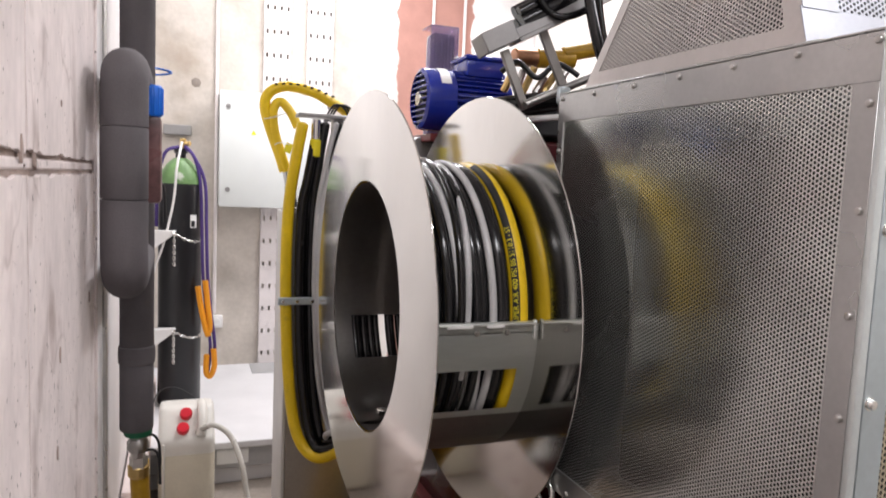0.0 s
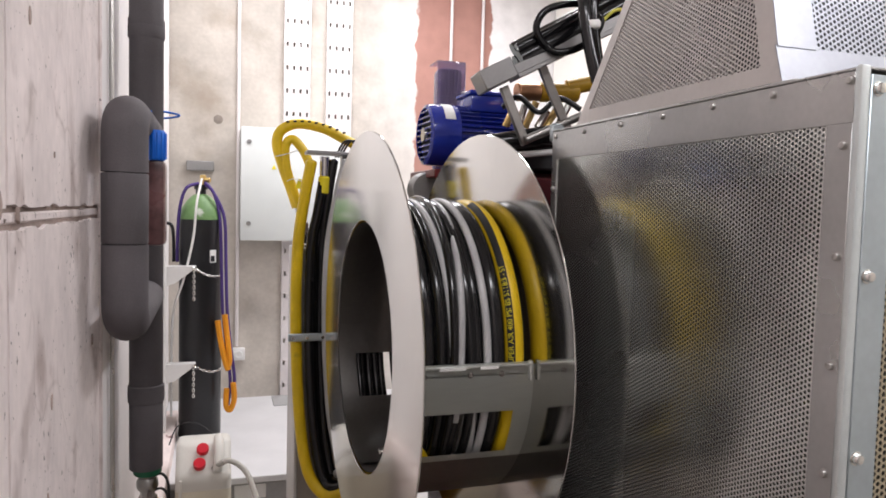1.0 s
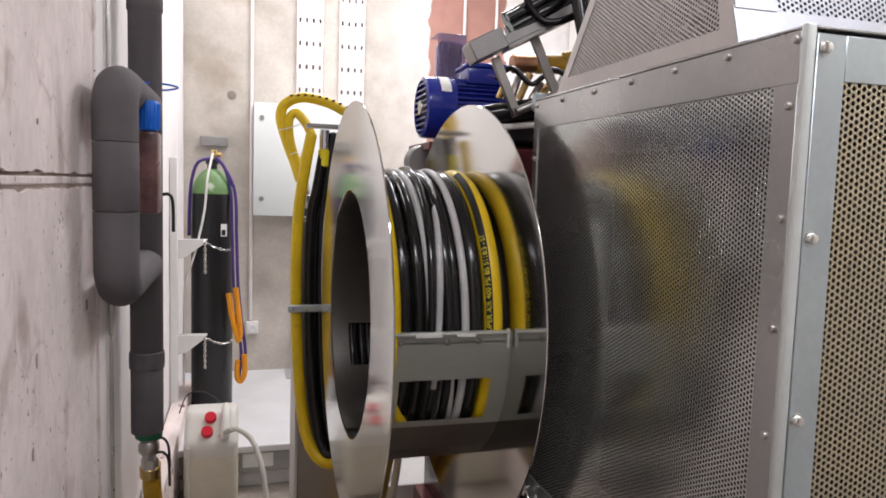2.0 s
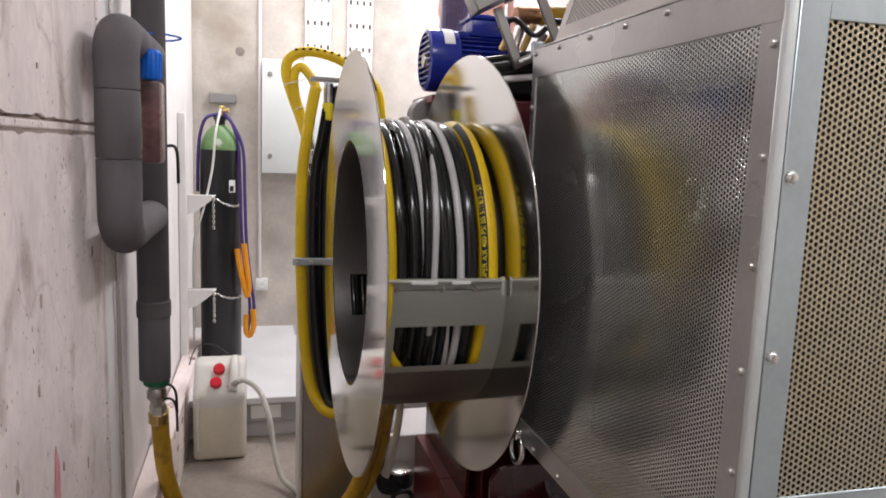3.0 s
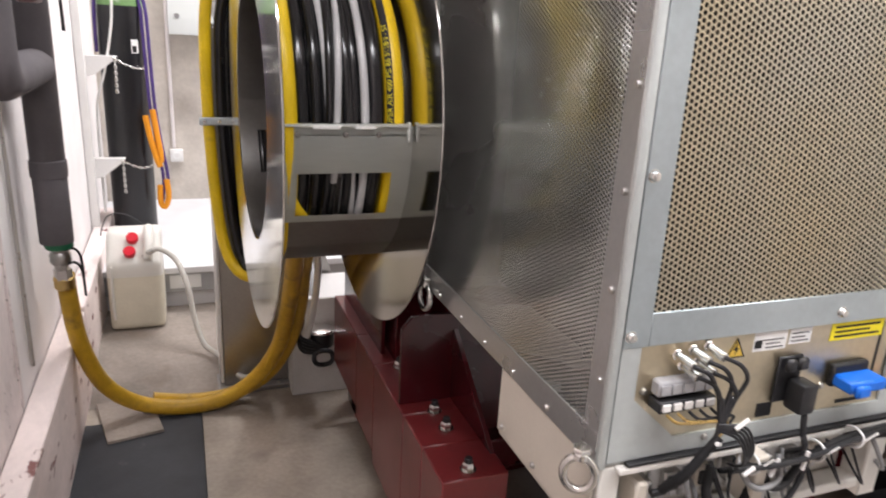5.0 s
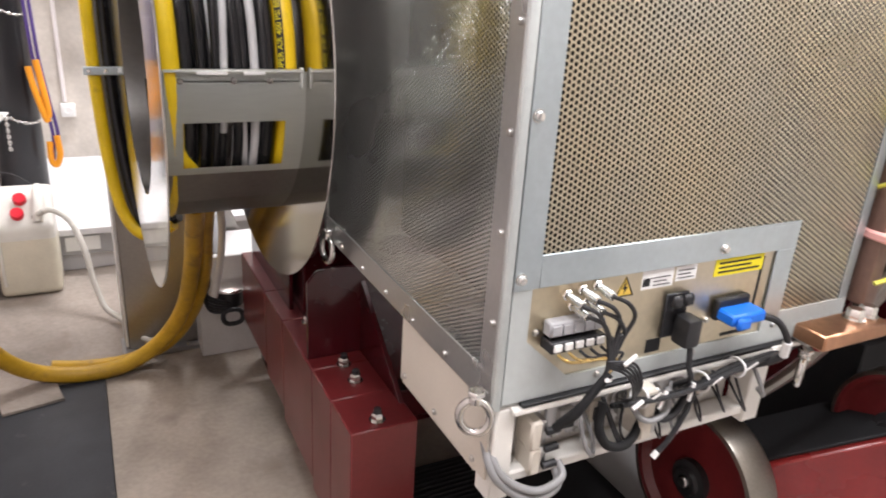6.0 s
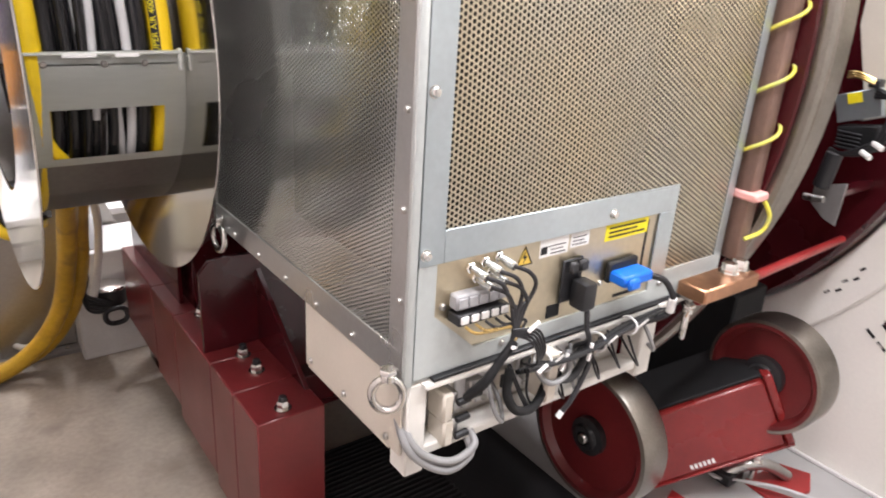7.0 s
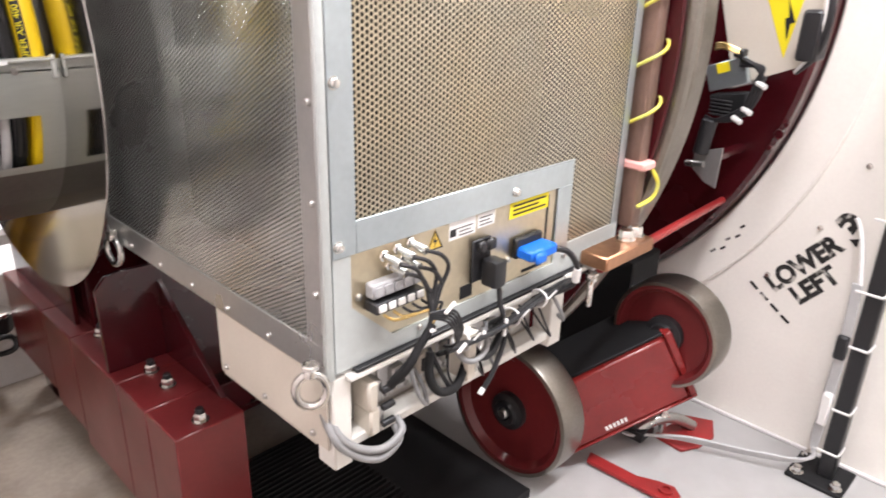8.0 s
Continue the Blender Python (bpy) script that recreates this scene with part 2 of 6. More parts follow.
def back_wall_material():
    """Grey board-marked concrete, a ragged band of red-brown primer, white paint past it."""
    m = surf("back_wall_concrete", (0.58, 0.53, 0.47), 0.8, var=0.09, big=2.2, fine=40, bump=0.35, spots=((0.34, 0.28, 0.22), 3.0, 0.56, 0.8), dist=0.003)
    t = m.node_tree
    n, l = t.nodes, t.links
    b = n["Principled BSDF"]
    base = b.inputs["Base Color"].links[0].from_socket
    tc = n.new("ShaderNodeTexCoord")
    sep = n.new("ShaderNodeSeparateXYZ")
    l.new(tc.outputs["Object"], sep.inputs[0])
    ns = n.new("ShaderNodeTexNoise")
    ns.inputs["Scale"].default_value, ns.inputs["Detail"].default_value = 9, 6
    l.new(tc.outputs["Object"], ns.inputs["Vector"])
    add = n.new("ShaderNodeMath")
    add.operation = "MULTIPLY_ADD"
    add.inputs[1].default_value = 0.12
    l.new(ns.outputs[0], add.inputs[0])
    l.new(sep.outputs[0], add.inputs[2])
    prev = base
    red_mix = n.new("ShaderNodeMix")
    red_mix.data_type, red_mix.blend_type = "RGBA", "MIX"
    for start, colour in ((1.02, (0.80, 0.76, 0.72)), (1.40, (0.42, 0.22, 0.18)), (1.935, (0.88, 0.86, 0.85))):
        soft_edge = 0.5 if start < 1.2 else 0.012
        r = n.new("ShaderNodeMapRange")
        r.inputs[1].default_value, r.inputs[2].default_value = start, start + soft_edge
        l.new(add.outputs[0], r.inputs[0])
        mx = n.new("ShaderNodeMix")
        mx.data_type = "RGBA"
        l.new(r.outputs[0], mx.inputs[0])
        l.new(prev, mx.inputs[6])
        mx.inputs[7].default_value = (*colour, 1)
        prev = mx.outputs[2]
    n.remove(red_mix)
    var = n.new("ShaderNodeMix")
    var.data_type, var.blend_type = "RGBA", "MULTIPLY"
    var.inputs[0].default_value = 0.35
    l.new(prev, var.inputs[6])
    l.new(ns.outputs[0], var.inputs[7])
    bright = n.new("ShaderNodeMix")
    bright.data_type, bright.blend_type = "RGBA", "MULTIPLY"
    bright.inputs[0].default_value = 1.0
    bright.inputs[7].default_value = (1.2, 1.2, 1.2, 1)
    l.new(var.outputs[2], bright.inputs[6])
    l.new(bright.outputs[2], b.inputs["Base Color"])
    return m


def floor_material():
    """Raw tan concrete that gives way to light grey floor paint beyond x = 1.25."""
    m = surf("floor_concrete_and_paint", (0.40, 0.345, 0.285), 0.6, var=0.15, big=3.5, fine=60, bump=0.25, spots=((0.22, 0.18, 0.145), 4, 0.56, 0.74))
    t = m.node_tree
    n, l = t.nodes, t.links
    b = n["Principled BSDF"]
    base = b.inputs["Base Color"].links[0].from_socket
    tc = n.new("ShaderNodeTexCoord")
    sep = n.new("ShaderNodeSeparateXYZ")
    l.new(tc.outputs["Object"], sep.inputs[0])
    r = n.new("ShaderNodeMapRange")
    r.inputs[1].default_value, r.inputs[2].default_value = 1.2, 1.3
    l.new(sep.outputs[0], r.inputs[0])
    ns = n.new("ShaderNodeTexNoise")
    ns.inputs["Scale"].default_value = 12
    l.new(tc.outputs["Object"], ns.inputs["Vector"])
    paint = n.new("ShaderNodeMix")
    paint.data_type = "RGBA"
    paint.inputs[6].default_value, paint.inputs[7].default_value = (0.46, 0.455, 0.45, 1), (0.38, 0.37, 0.36, 1)
    l.new(ns.outputs[0], paint.inputs[0])
    mx = n.new("ShaderNodeMix")
    mx.data_type = "RGBA"
    l.new(r.outputs[0], mx.inputs[0])
    l.new(base, mx.inputs[6])
    l.new(paint.outputs[2], mx.inputs[7])
    l.new(mx.outputs[2], b.inputs["Base Color"])
    return m


M["back_wall"] = back_wall_material()
M["floor"] = floor_material()

# ---- mesh helpers ----
ORIGIN = {}


def thing(name, loc, label, category, group="", kind=""):
    """An Empty at a thing's base, to parent its parts."""
    ob = new(name)
    ob.empty_display_size = 0.05
    ob.location = loc
    ORIGIN[ob.name] = Vector(loc)
    return tagged(ob, label, category, group, kind)


def smooth(me, limit=40):
    me.polygons.foreach_set("use_smooth", [True] * len(me.polygons))
    me.set_sharp_from_angle(angle=radians(limit))


def part(name, bm, mat, parent=None, label="", flat=False):
    """Links a bmesh as one mesh object, under a thing or a part."""
    me = bpy.data.meshes.new(name)
    if parent is not None:
        bmesh.ops.translate(bm, verts=bm.verts, vec=-ORIGIN[parent.name])
    bmesh.ops.recalc_face_normals(bm, faces=bm.faces)
    bm.to_mesh(me)
    bm.free()
    if not flat:
        smooth(me)
    me.materials.append(mat)
    ob = new(name, me)
    if parent is not None:
        ob.parent = parent
        ORIGIN[ob.name] = ORIGIN[parent.name]
    if label:
        ob["label"] = label
    return ob


def single(name, bm, mat, label, category, group="", kind=""):
    return tagged(part(name, bm, mat), label, category, group, kind)


def shared(name, me, parent, m, label=""):
    """A piece on shared mesh data, under a thing or part, at a world pose."""
    ob = new(name, me)
    ob.parent = parent
    ob.matrix_basis = Matrix.Translation(-ORIGIN[parent.name]) @ m
    ORIGIN[ob.name] = Vector((0, 0, 0))
    if label:
        ob["label"] = label
    return ob


def mesh_of(name, bm, mat):
    me = bpy.data.meshes.new(name)
    bmesh.ops.recalc_face_normals(bm, faces=bm.faces)
    bm.to_mesh(me)
    bm.free()
    smooth(me)
    me.materials.append(mat)
    return me


def bx(x0, x1, y0, y1, z0, z1, bev=0.002, seg=1):
    """A box with bevelled edges."""
    bm = bmesh.new()
    bmesh.ops.create_cube(bm, size=1.0)
    for v in bm.verts:
        v.co = Vector((x0 + (v.co.x + 0.5) * (x1 - x0), y0 + (v.co.y + 0.5) * (y1 - y0), z0 + (v.co.z + 0.5) * (z1 - z0)))
    if bev:
        b = min(bev, 0.45 * min(abs(x1 - x0), abs(y1 - y0), abs(z1 - z0)))
        bmesh.ops.bevel(bm, geom=bm.edges[:], offset=b, segments=seg, profile=0.5, affect="EDGES")
    return bm


def turned(bm, m):
    bmesh.ops.transform(bm, matrix=m, verts=bm.verts)
    return bm


def joined(*bms):
    """Joins bmeshes into the first one."""
    first = bms[0]
    for other in bms[1:]:
        me = bpy.data.meshes.new("scrap")
        other.to_mesh(me)
        other.free()
        first.from_mesh(me)
        bpy.data.meshes.remove(me)
    return first


AXES = {"x": Matrix(((0, 0, 1), (1, 0, 0), (0, 1, 0))).to_4x4(), "y": Matrix(((1, 0, 0), (0, 0, 1), (0, -1, 0))).to_4x4(), "z": Matrix.Identity(4)}


def lathe(profile, centre, axis="z", n=32, closed=False):
    """Turns a profile of (radius, height) round an axis."""
    bm = bmesh.new()
    rings = []
    for r, h in profile:
        if r < 1e-6:
            rings.append([bm.verts.new((0, 0, h))])
        else:
            rings.append([bm.verts.new((r * math.cos(2 * math.pi * i / n), r * math.sin(2 * math.pi * i / n), h)) for i in range(n)])
    pairs = list(zip(rings, rings[1:])) + ([(rings[-1], rings[0])] if closed else [])
    for a, b in pairs:
        for i in range(n):
            j = (i + 1) % n
            if len(a) == 1 and len(b) == 1:
                continue
            if len(a) == 1:
                bm.faces.new((a[0], b[i], b[j]))
            elif len(b) == 1:
                bm.faces.new((a[i], a[j], b[0]))
            else:
                bm.faces.new((a[i], a[j], b[j], b[i]))
    return turned(bm, Matrix.Translation(centre) @ AXES[axis])


def rod(p0, p1, r, n=16, bev=0.15):
    """A straight round bar with chamfered ends."""
    p0, p1 = Vector(p0), Vector(p1)
    d = p1 - p0
    h = d.length
    c = min(r * bev, h * 0.2)
    bm = lathe([(0, 0), (r - c, 0), (r, c), (r, h - c), (r - c, h), (0, h)], (0, 0, 0), "z", n)
    return turned(bm, Matrix.Translation(p0) @ d.to_track_quat("Z", "Y").to_matrix().to_4x4())


def curve_points(pts, steps=8, closed=False):
    """A smooth run of points through pts."""
    p = [Vector(q) for q in pts]
    out = []
    m = len(p)
    for i in range(m if closed else m - 1):
        a, b, c, d = (p[(i + k) % m] if closed else p[min(max(i + k, 0), m - 1)] for k in (-1, 0, 1, 2))
        for s in range(steps):
            t = s / steps
            out.append(0.5 * ((2 * b) + (c - a) * t + (2 * a - 5 * b + 4 * c - d) * t * t + (3 * b - a - 3 * c + d) * t ** 3))
    if not closed:
        out.append(p[-1])
    return out


def tube(pts, r, n=12, closed=False, steps=8, raw=False):
    """A round hose along points; r may be a number or a function of the run from 0 to 1."""
    p = [Vector(q) for q in pts] if raw else curve_points(pts, steps, closed)
    m = len(p)
    bm = bmesh.new()
    up = None
    rings = []
    for i in range(m):
        d = (p[(i + 1) % m] - p[i - 1]) if closed else (p[min(i + 1, m - 1)] - p[max(i - 1, 0)])
        d.normalize()
        if up is None:
            up = d.orthogonal().normalized()
        up = (up - d * up.dot(d)).normalized()
        side = d.cross(up)
        rr = r(i / max(1, m - 1)) if callable(r) else r
        rings.append([bm.verts.new(p[i] + rr * (math.cos(2 * math.pi * k / n) * up + math.sin(2 * math.pi * k / n) * side)) for k in range(n)])
    for i in range(m if closed else m - 1):
        a, b = rings[i], rings[(i + 1) % m]
        shift = 0
        if closed and i == m - 1:
            shift = min(range(n), key=lambda s: (a[0].co - b[s].co).length)
        for k in range(n):
            bm.faces.new((a[k], a[(k + 1) % n], b[(k + 1 + shift) % n], b[(k + shift) % n]))
    if not closed:
        bm.faces.new(rings[0][::-1])
        bm.faces.new(rings[-1])
    return bm


def prism(poly, along, d0, d1, bev=0.0):
    """Extrudes a flat polygon, given in the two other axes in order, along x, y or z."""
    def at(a, b, c):
        return {"x": (c, a, b), "y": (a, c, b), "z": (a, b, c)}[along]
    bm = bmesh.new()
    lo = [bm.verts.new(at(a, b, d0)) for a, b in poly]
    hi = [bm.verts.new(at(a, b, d1)) for a, b in poly]
    bm.faces.new(lo)
    bm.faces.new(hi[::-1])
    for i in range(len(poly)):
        j = (i + 1) % len(poly)
        bm.faces.new((lo[i], hi[i], hi[j], lo[j]))
    if bev:
        bmesh.ops.bevel(bm, geom=bm.edges[:], offset=bev, segments=1, profile=0.5, affect="EDGES")
    return bm


def ring(c, r0, r1, x0, x1, n=96, bev=0.001):
    """A flat ring in the y-z plane with hole r0, between x0 and x1."""
    b = bev
    prof = [(r0, x0 + b), (r0 + b, x0), (r1 - b, x0), (r1, x0 + b), (r1, x1 - b), (r1 - b, x1), (r0 + b, x1), (r0, x1 - b)]
    return lathe(prof, (0, c[0], c[1]), "x", n, closed=True)


def text_mesh(body, size, depth=0.0, bold=0.0):
    """Letters in the x-y plane as a bmesh, starting at the origin."""
    cu = bpy.data.curves.new("lettering", "FONT")
    cu.body, cu.size, cu.extrude, cu.offset = body, size, depth, bold
    ob = bpy.data.objects.new("lettering", cu)
    scene.collection.objects.link(ob)
    me = bpy.data.meshes.new_from_object(ob.evaluated_get(bpy.context.evaluated_depsgraph_get()))
    bpy.data.objects.remove(ob)
    bm = bmesh.new()
    bm.from_mesh(me)
    bpy.data.meshes.remove(me)
    return bm


def perforated(name, mat, parent, place, u0, u1, v0, v1, pitch, hole, keep=None, deep=0.0012):
    """A sheet with a hexagonal field of real holes; place maps (u, v, depth) to the world."""
    du = pitch * math.sqrt(3) / 2
    cu, cv = [], []
    col = 0
    u = u0
    while u <= u1:
        v = v0 + (pitch / 2 if col % 2 else 0)
        while v <= v1:
            if keep is None or keep(u, v):
                cu.append(u)
                cv.append(v)
            v += pitch
        u += du
        col += 1
    cu, cv = np.array(cu), np.array(cv)
    ang = np.arange(6) * math.pi / 3
    outer, k = pitch / math.sqrt(3), len(cu)
    uu = np.concatenate([cu[:, None] + outer * np.cos(ang), cu[:, None] + hole * np.cos(ang), cu[:, None] + hole * np.cos(ang)], 1)
    vv = np.concatenate([cv[:, None] + outer * np.sin(ang), cv[:, None] + hole * np.sin(ang), cv[:, None] + hole * np.sin(ang)], 1)
    ww = np.concatenate([np.zeros((k, 12)), np.full((k, 6), deep)], 1)
    co = place(uu.ravel(), vv.ravel(), ww.ravel()) - np.array(ORIGIN[parent.name])
    i = np.arange(6)
    j = (i + 1) % 6
    quads = np.concatenate([np.stack([i, j, j + 6, i + 6], 1), np.stack([i + 6, j + 6, j + 12, i + 12], 1)])
    faces = (quads[None] + (np.arange(k) * 18)[:, None, None]).reshape(-1, 4)
    me = bpy.data.meshes.new(name)
    me.vertices.add(len(co))
    me.vertices.foreach_set("co", co.astype(np.float32).ravel())
    me.loops.add(faces.size)
    me.loops.foreach_set("vertex_index", faces.astype(np.int32).ravel())
    me.polygons.add(len(faces))
    me.polygons.foreach_set("loop_start", (np.arange(len(faces)) * 4).astype(np.int32))
    me.polygons.foreach_set("use_smooth", np.zeros(len(faces), dtype=bool))
    me.update(calc_edges=True)
    me.materials.append(mat)
    ob = new(name, me)
    ob.parent = parent
    ORIGIN[ob.name] = ORIGIN[parent.name]
    return ob


def screw_mesh(name, r, h, mat, hexagon=False):
    """A bolt head along +z with a small washer."""
    if hexagon:
        bm = joined(lathe([(0, 0), (r * 1.35, 0), (r * 1.35, h * 0.2), (0, h * 0.2)], (0, 0, 0), "z", 18),
                    lathe([(0, h * 0.2), (r, h * 0.2), (r, h * 0.85), (r * 0.85, h), (0, h)], (0, 0, 0), "z", 6))
    else:
        bm = joined(lathe([(0, 0), (r * 1.25, 0), (r * 1.25, h * 0.15), (r, h * 0.17), (r, h * 0.6), (r * 0.8, h * 0.92), (r * 0.4, h), (0, h)], (0, 0, 0), "z", 14))
    return mesh_of(name, bm, mat)


FACING = {"-x": pose(0, 0, 0, 0, -90, 0), "-y": pose(0, 0, 0, 90, 0, 0), "+z": Matrix.Identity(4), "+x": pose(0, 0, 0, 0, 90, 0)}


def facing(x, y, z, way):
    return Matrix.Translation((x, y, z)) @ FACING[way]


SCREW = screw_mesh("screw", 0.0048, 0.005, M["steel"])
SCREW_BIG = screw_mesh("bolt", 0.0068, 0.008, M["chrome"])
NUT = screw_mesh("nut", 0.014, 0.022, M["chrome"], True)

# ---- the setting ----
WALL_X, BACK_Y, GANTRY_X = -0.20, 4.75, 2.36
AXIS = (1.79, 1.18)  # y and z of the reel's axis


def setting(name, bm, mat, label):
    return single(name, bm, mat, label, "", "", "structure")


setting("floor", bx(-0.5, 5.0, -2.0, 3.45, -0.2, 0.0, 0), M["floor"], "tan raw concrete floor with grey painted part")
setting("ceiling", bx(-0.5, 5.0, -2.0, 5.0, 3.2, 3.35, 0), M["ceiling"], "plain grey concrete ceiling")
setting("wall_back", bx(-0.5, 5.0, BACK_Y, BACK_Y + 0.2, -0.2, 3.2, 0), M["back_wall"], "board-marked concrete wall with red-brown primer band")
setting("wall_front", bx(-0.5, 5.0, -2.2, -2.0, -0.2, 3.2, 0), M["rear_wall"], "plain grey rendered wall")
setting("wall_far", bx(5.0, 5.2, -2.2, 4.95, -0.2, 3.2, 0), M["white_wall"], "plain white wall")

wall_left = thing("wall_left", (WALL_X - 0.2, 1.5, 0), "whitewashed concrete wall with ragged joints", "", "", "structure")
part("backing", bx(WALL_X - 0.25, WALL_X - 0.007, -2.0, BACK_Y, 0, 3.2, 0), M["joint"], wall_left, "rough brown mortar joints")


def cast_panel(y0, y1, z0, z1, mat, seed):
    """A cast wall panel whose edges crumble a little."""
    ny, nz = max(2, int((y1 - y0) / 0.014)), max(2, int((z1 - z0) / 0.03))
    bm = bmesh.new()
    grid = []
    for i in range(ny + 1):
        row = []
        for k in range(nz + 1):
            y, z = y0 + (y1 - y0) * i / ny, z0 + (z1 - z0) * k / nz
            n1 = noise.noise(Vector((y * 9, z * 9, seed)))
            n2 = noise.noise(Vector((y * 31, z * 31, seed + 7)))
            x = WALL_X + 0.0015 * n1
            edge = 0.003 + 0.009 * n2 + 0.006 * n1
            if k == 0:
                z += max(0, edge) * 0.8
            if k == nz:
                z -= max(0, edge) * 0.8
            if i == 0:
                y += max(0, edge) * 0.5
            if i == ny:
                y -= max(0, edge) * 0.5
            row.append(bm.verts.new((x, y, z)))
        grid.append(row)
    for i in range(ny):
        for k in range(nz):
            bm.faces.new((grid[i][k], grid[i + 1][k], grid[i + 1][k + 1], grid[i][k + 1]))
    rim = bmesh.ops.extrude_edge_only(bm, edges=[e for e in bm.edges if e.is_boundary])
    for v in (g for g in rim["geom"] if isinstance(g, bmesh.types.BMVert)):
        v.co.x -= 0.03
    return bm


for k, (y0, y1, z0, z1) in enumerate(((-1.99, 1.235, 0.0, 1.468), (1.242, 2.045, 0.0, 1.468), (-1.99, 1.235, 1.497, 3.2), (1.242, 2.045, 1.497, 3.2))):
    part("panel", cast_panel(y0, y1, z0, z1, M["plaster"], k * 13.0), M["plaster"], wall_left)
part("panel", cast_panel(2.058, 4.74, 0.0, 3.2, M["plaster"], 71.0), M["white_wall"], wall_left, "smooth white painted panel")
for y0, y1 in ((-1.99, 1.236), (1.241, 2.046)):
    part("joint_strip", bx(WALL_X - 0.03, WALL_X - 0.003, y0, y1, 1.4745, 1.4905, 0.003), M["plaster"], wall_left)
part("cover_strip", bx(WALL_X - 0.002, WALL_X + 0.006, 2.03, 2.05, 0.35, 3.2, 0.002), M["plaster"], wall_left)

single("pink_mark", prism([(1.532, 0.53), (1.556, 0.55), (1.566, 0.66), (1.575, 0.80), (1.552, 0.85), (1.54, 0.76), (1.536, 0.66)], "x", WALL_X + 0.0016, WALL_X + 0.0026), M["pink_mark"], "faint pink spray mark on the concrete wall", "paint mark")

# raised floor at the back
platform = thing("platform", (1.0, 3.4, 0), "light grey painted raised floor with grey riser", "", "", "structure")
part("deck", bx(-0.2, 5.0, 3.38, BACK_Y, 0.235, 0.267, 0.004), M["platform"], platform)
part("riser", bx(-0.2, 5.0, 3.43, 3.48, 0.0, 0.236, 0), M["platform"], platform)
part("riser_band", bx(-0.2, 5.0, 3.395, 3.43, 0.14, 0.234, 0.003), M["riser"], platform, "darker grey band")
part("label", bx(0.16, 0.30, 3.391, 3.396, 0.16, 0.225, 0.001), M["white_label"], platform, "white paper label")
single("floor_plate", bx(0.42, 0.75, 4.50, 4.72, 0.266, 0.273, 0.002), M["riser"], "grey steel cover plate on the raised floor", "cover plate")

# dark mat and lumps of screed
single("floor_mat", bx(-0.20, 0.265, -0.6, 2.49, 0.0, 0.007, 0.003), M["mat"], "dark grey rubber mat on the concrete floor", "mat")


def screed(x0, x1, y0, y1, h):
    """An uneven ramp of screed rising towards the platform."""
    bm = bmesh.new()
    nx, ny = 24, 30
    g = []
    for i in range(nx + 1):
        row = []
        for k in range(ny + 1):
            u, v = i / nx, k / ny
            rise = min(1.0, v / 0.6)
            z = h * (3 * rise ** 2 - 2 * rise ** 3) * min(1, (1 - u) * 6) * (0.9 + 0.25 * noise.noise(Vector((u * 3, v * 3, 2.0)))) - 0.002
            row.append(bm.verts.new((x0 + (x1 - x0) * u, y0 + (y1 - y0) * v, z)))
        g.append(row)
    for i in range(nx):
        for k in range(ny):
            bm.faces.new((g[i][k], g[i + 1][k], g[i + 1][k + 1], g[i][k + 1]))
    return bm


single("screed_ramp", screed(-0.19, 0.62, 2.55, 3.429, 0.07), M["concrete"], "low uneven ramp of tan screed on the floor", "screed")
single("board_offcut", turned(bx(-0.09, 0.09, -0.14, 0.14, 0, 0.012, 0.002), pose(0.02, 2.50, 0.006, 0, 0, 12)), M["concrete"], "thin tan board offcut on the floor", "board")

# long timber beside the wall
for y0, y1, z1, dx in ((0.9, 2.75, 0.335, 0.0), (2.755, 4.25, 0.35, 0.004)):
    single("timber_board", bx(WALL_X + 0.004 + dx, WALL_X + 0.078 + dx, y0, y1, 0.0, z1, 0.004), M["timber"], "pinkish white stained timber board along the wall", "board", "boards along the wall")

# ---- white gantry wall with round opening ----
gantry_wall = thing("wall_gantry", (GANTRY_X, AXIS[0], 0), "cream glossy wall panel with a large round opening", "", "", "structure")


def wall_with_hole(x0, x1, y0, y1, z0, z1, c, r, n=96):
    bm = bmesh.new()
    rings = []
    for x in (x0, x1):
        inner, outer = [], []
        for i in range(n):
            a = 2 * math.pi * i / n
            d = Vector((math.cos(a), math.sin(a)))
            inner.append(bm.verts.new((x, c[0] + r * d.x, c[1] + r * d.y)))
            s = min(((y1 - c[0]) if d.x > 0 else (c[0] - y0)) / max(1e-6, abs(d.x)), ((z1 - c[1]) if d.y > 0 else (c[1] - z0)) / max(1e-6, abs(d.y)))
            outer.append(bm.verts.new((x, c[0] + s * d.x, c[1] + s * d.y)))
        rings.append((inner, outer))
    (ia, oa), (ib, ob) = rings
    for i in range(n):
        j = (i + 1) % n
        bm.faces.new((ia[i], ia[j], oa[j], oa[i]))
        bm.faces.new((ib[i], ib[j], ob[j], ob[i]))
        bm.faces.new((ia[i], ia[j], ib[j], ib[i]))
        bm.faces.new((oa[i], oa[j], ob[j], ob[i]))
    return bm


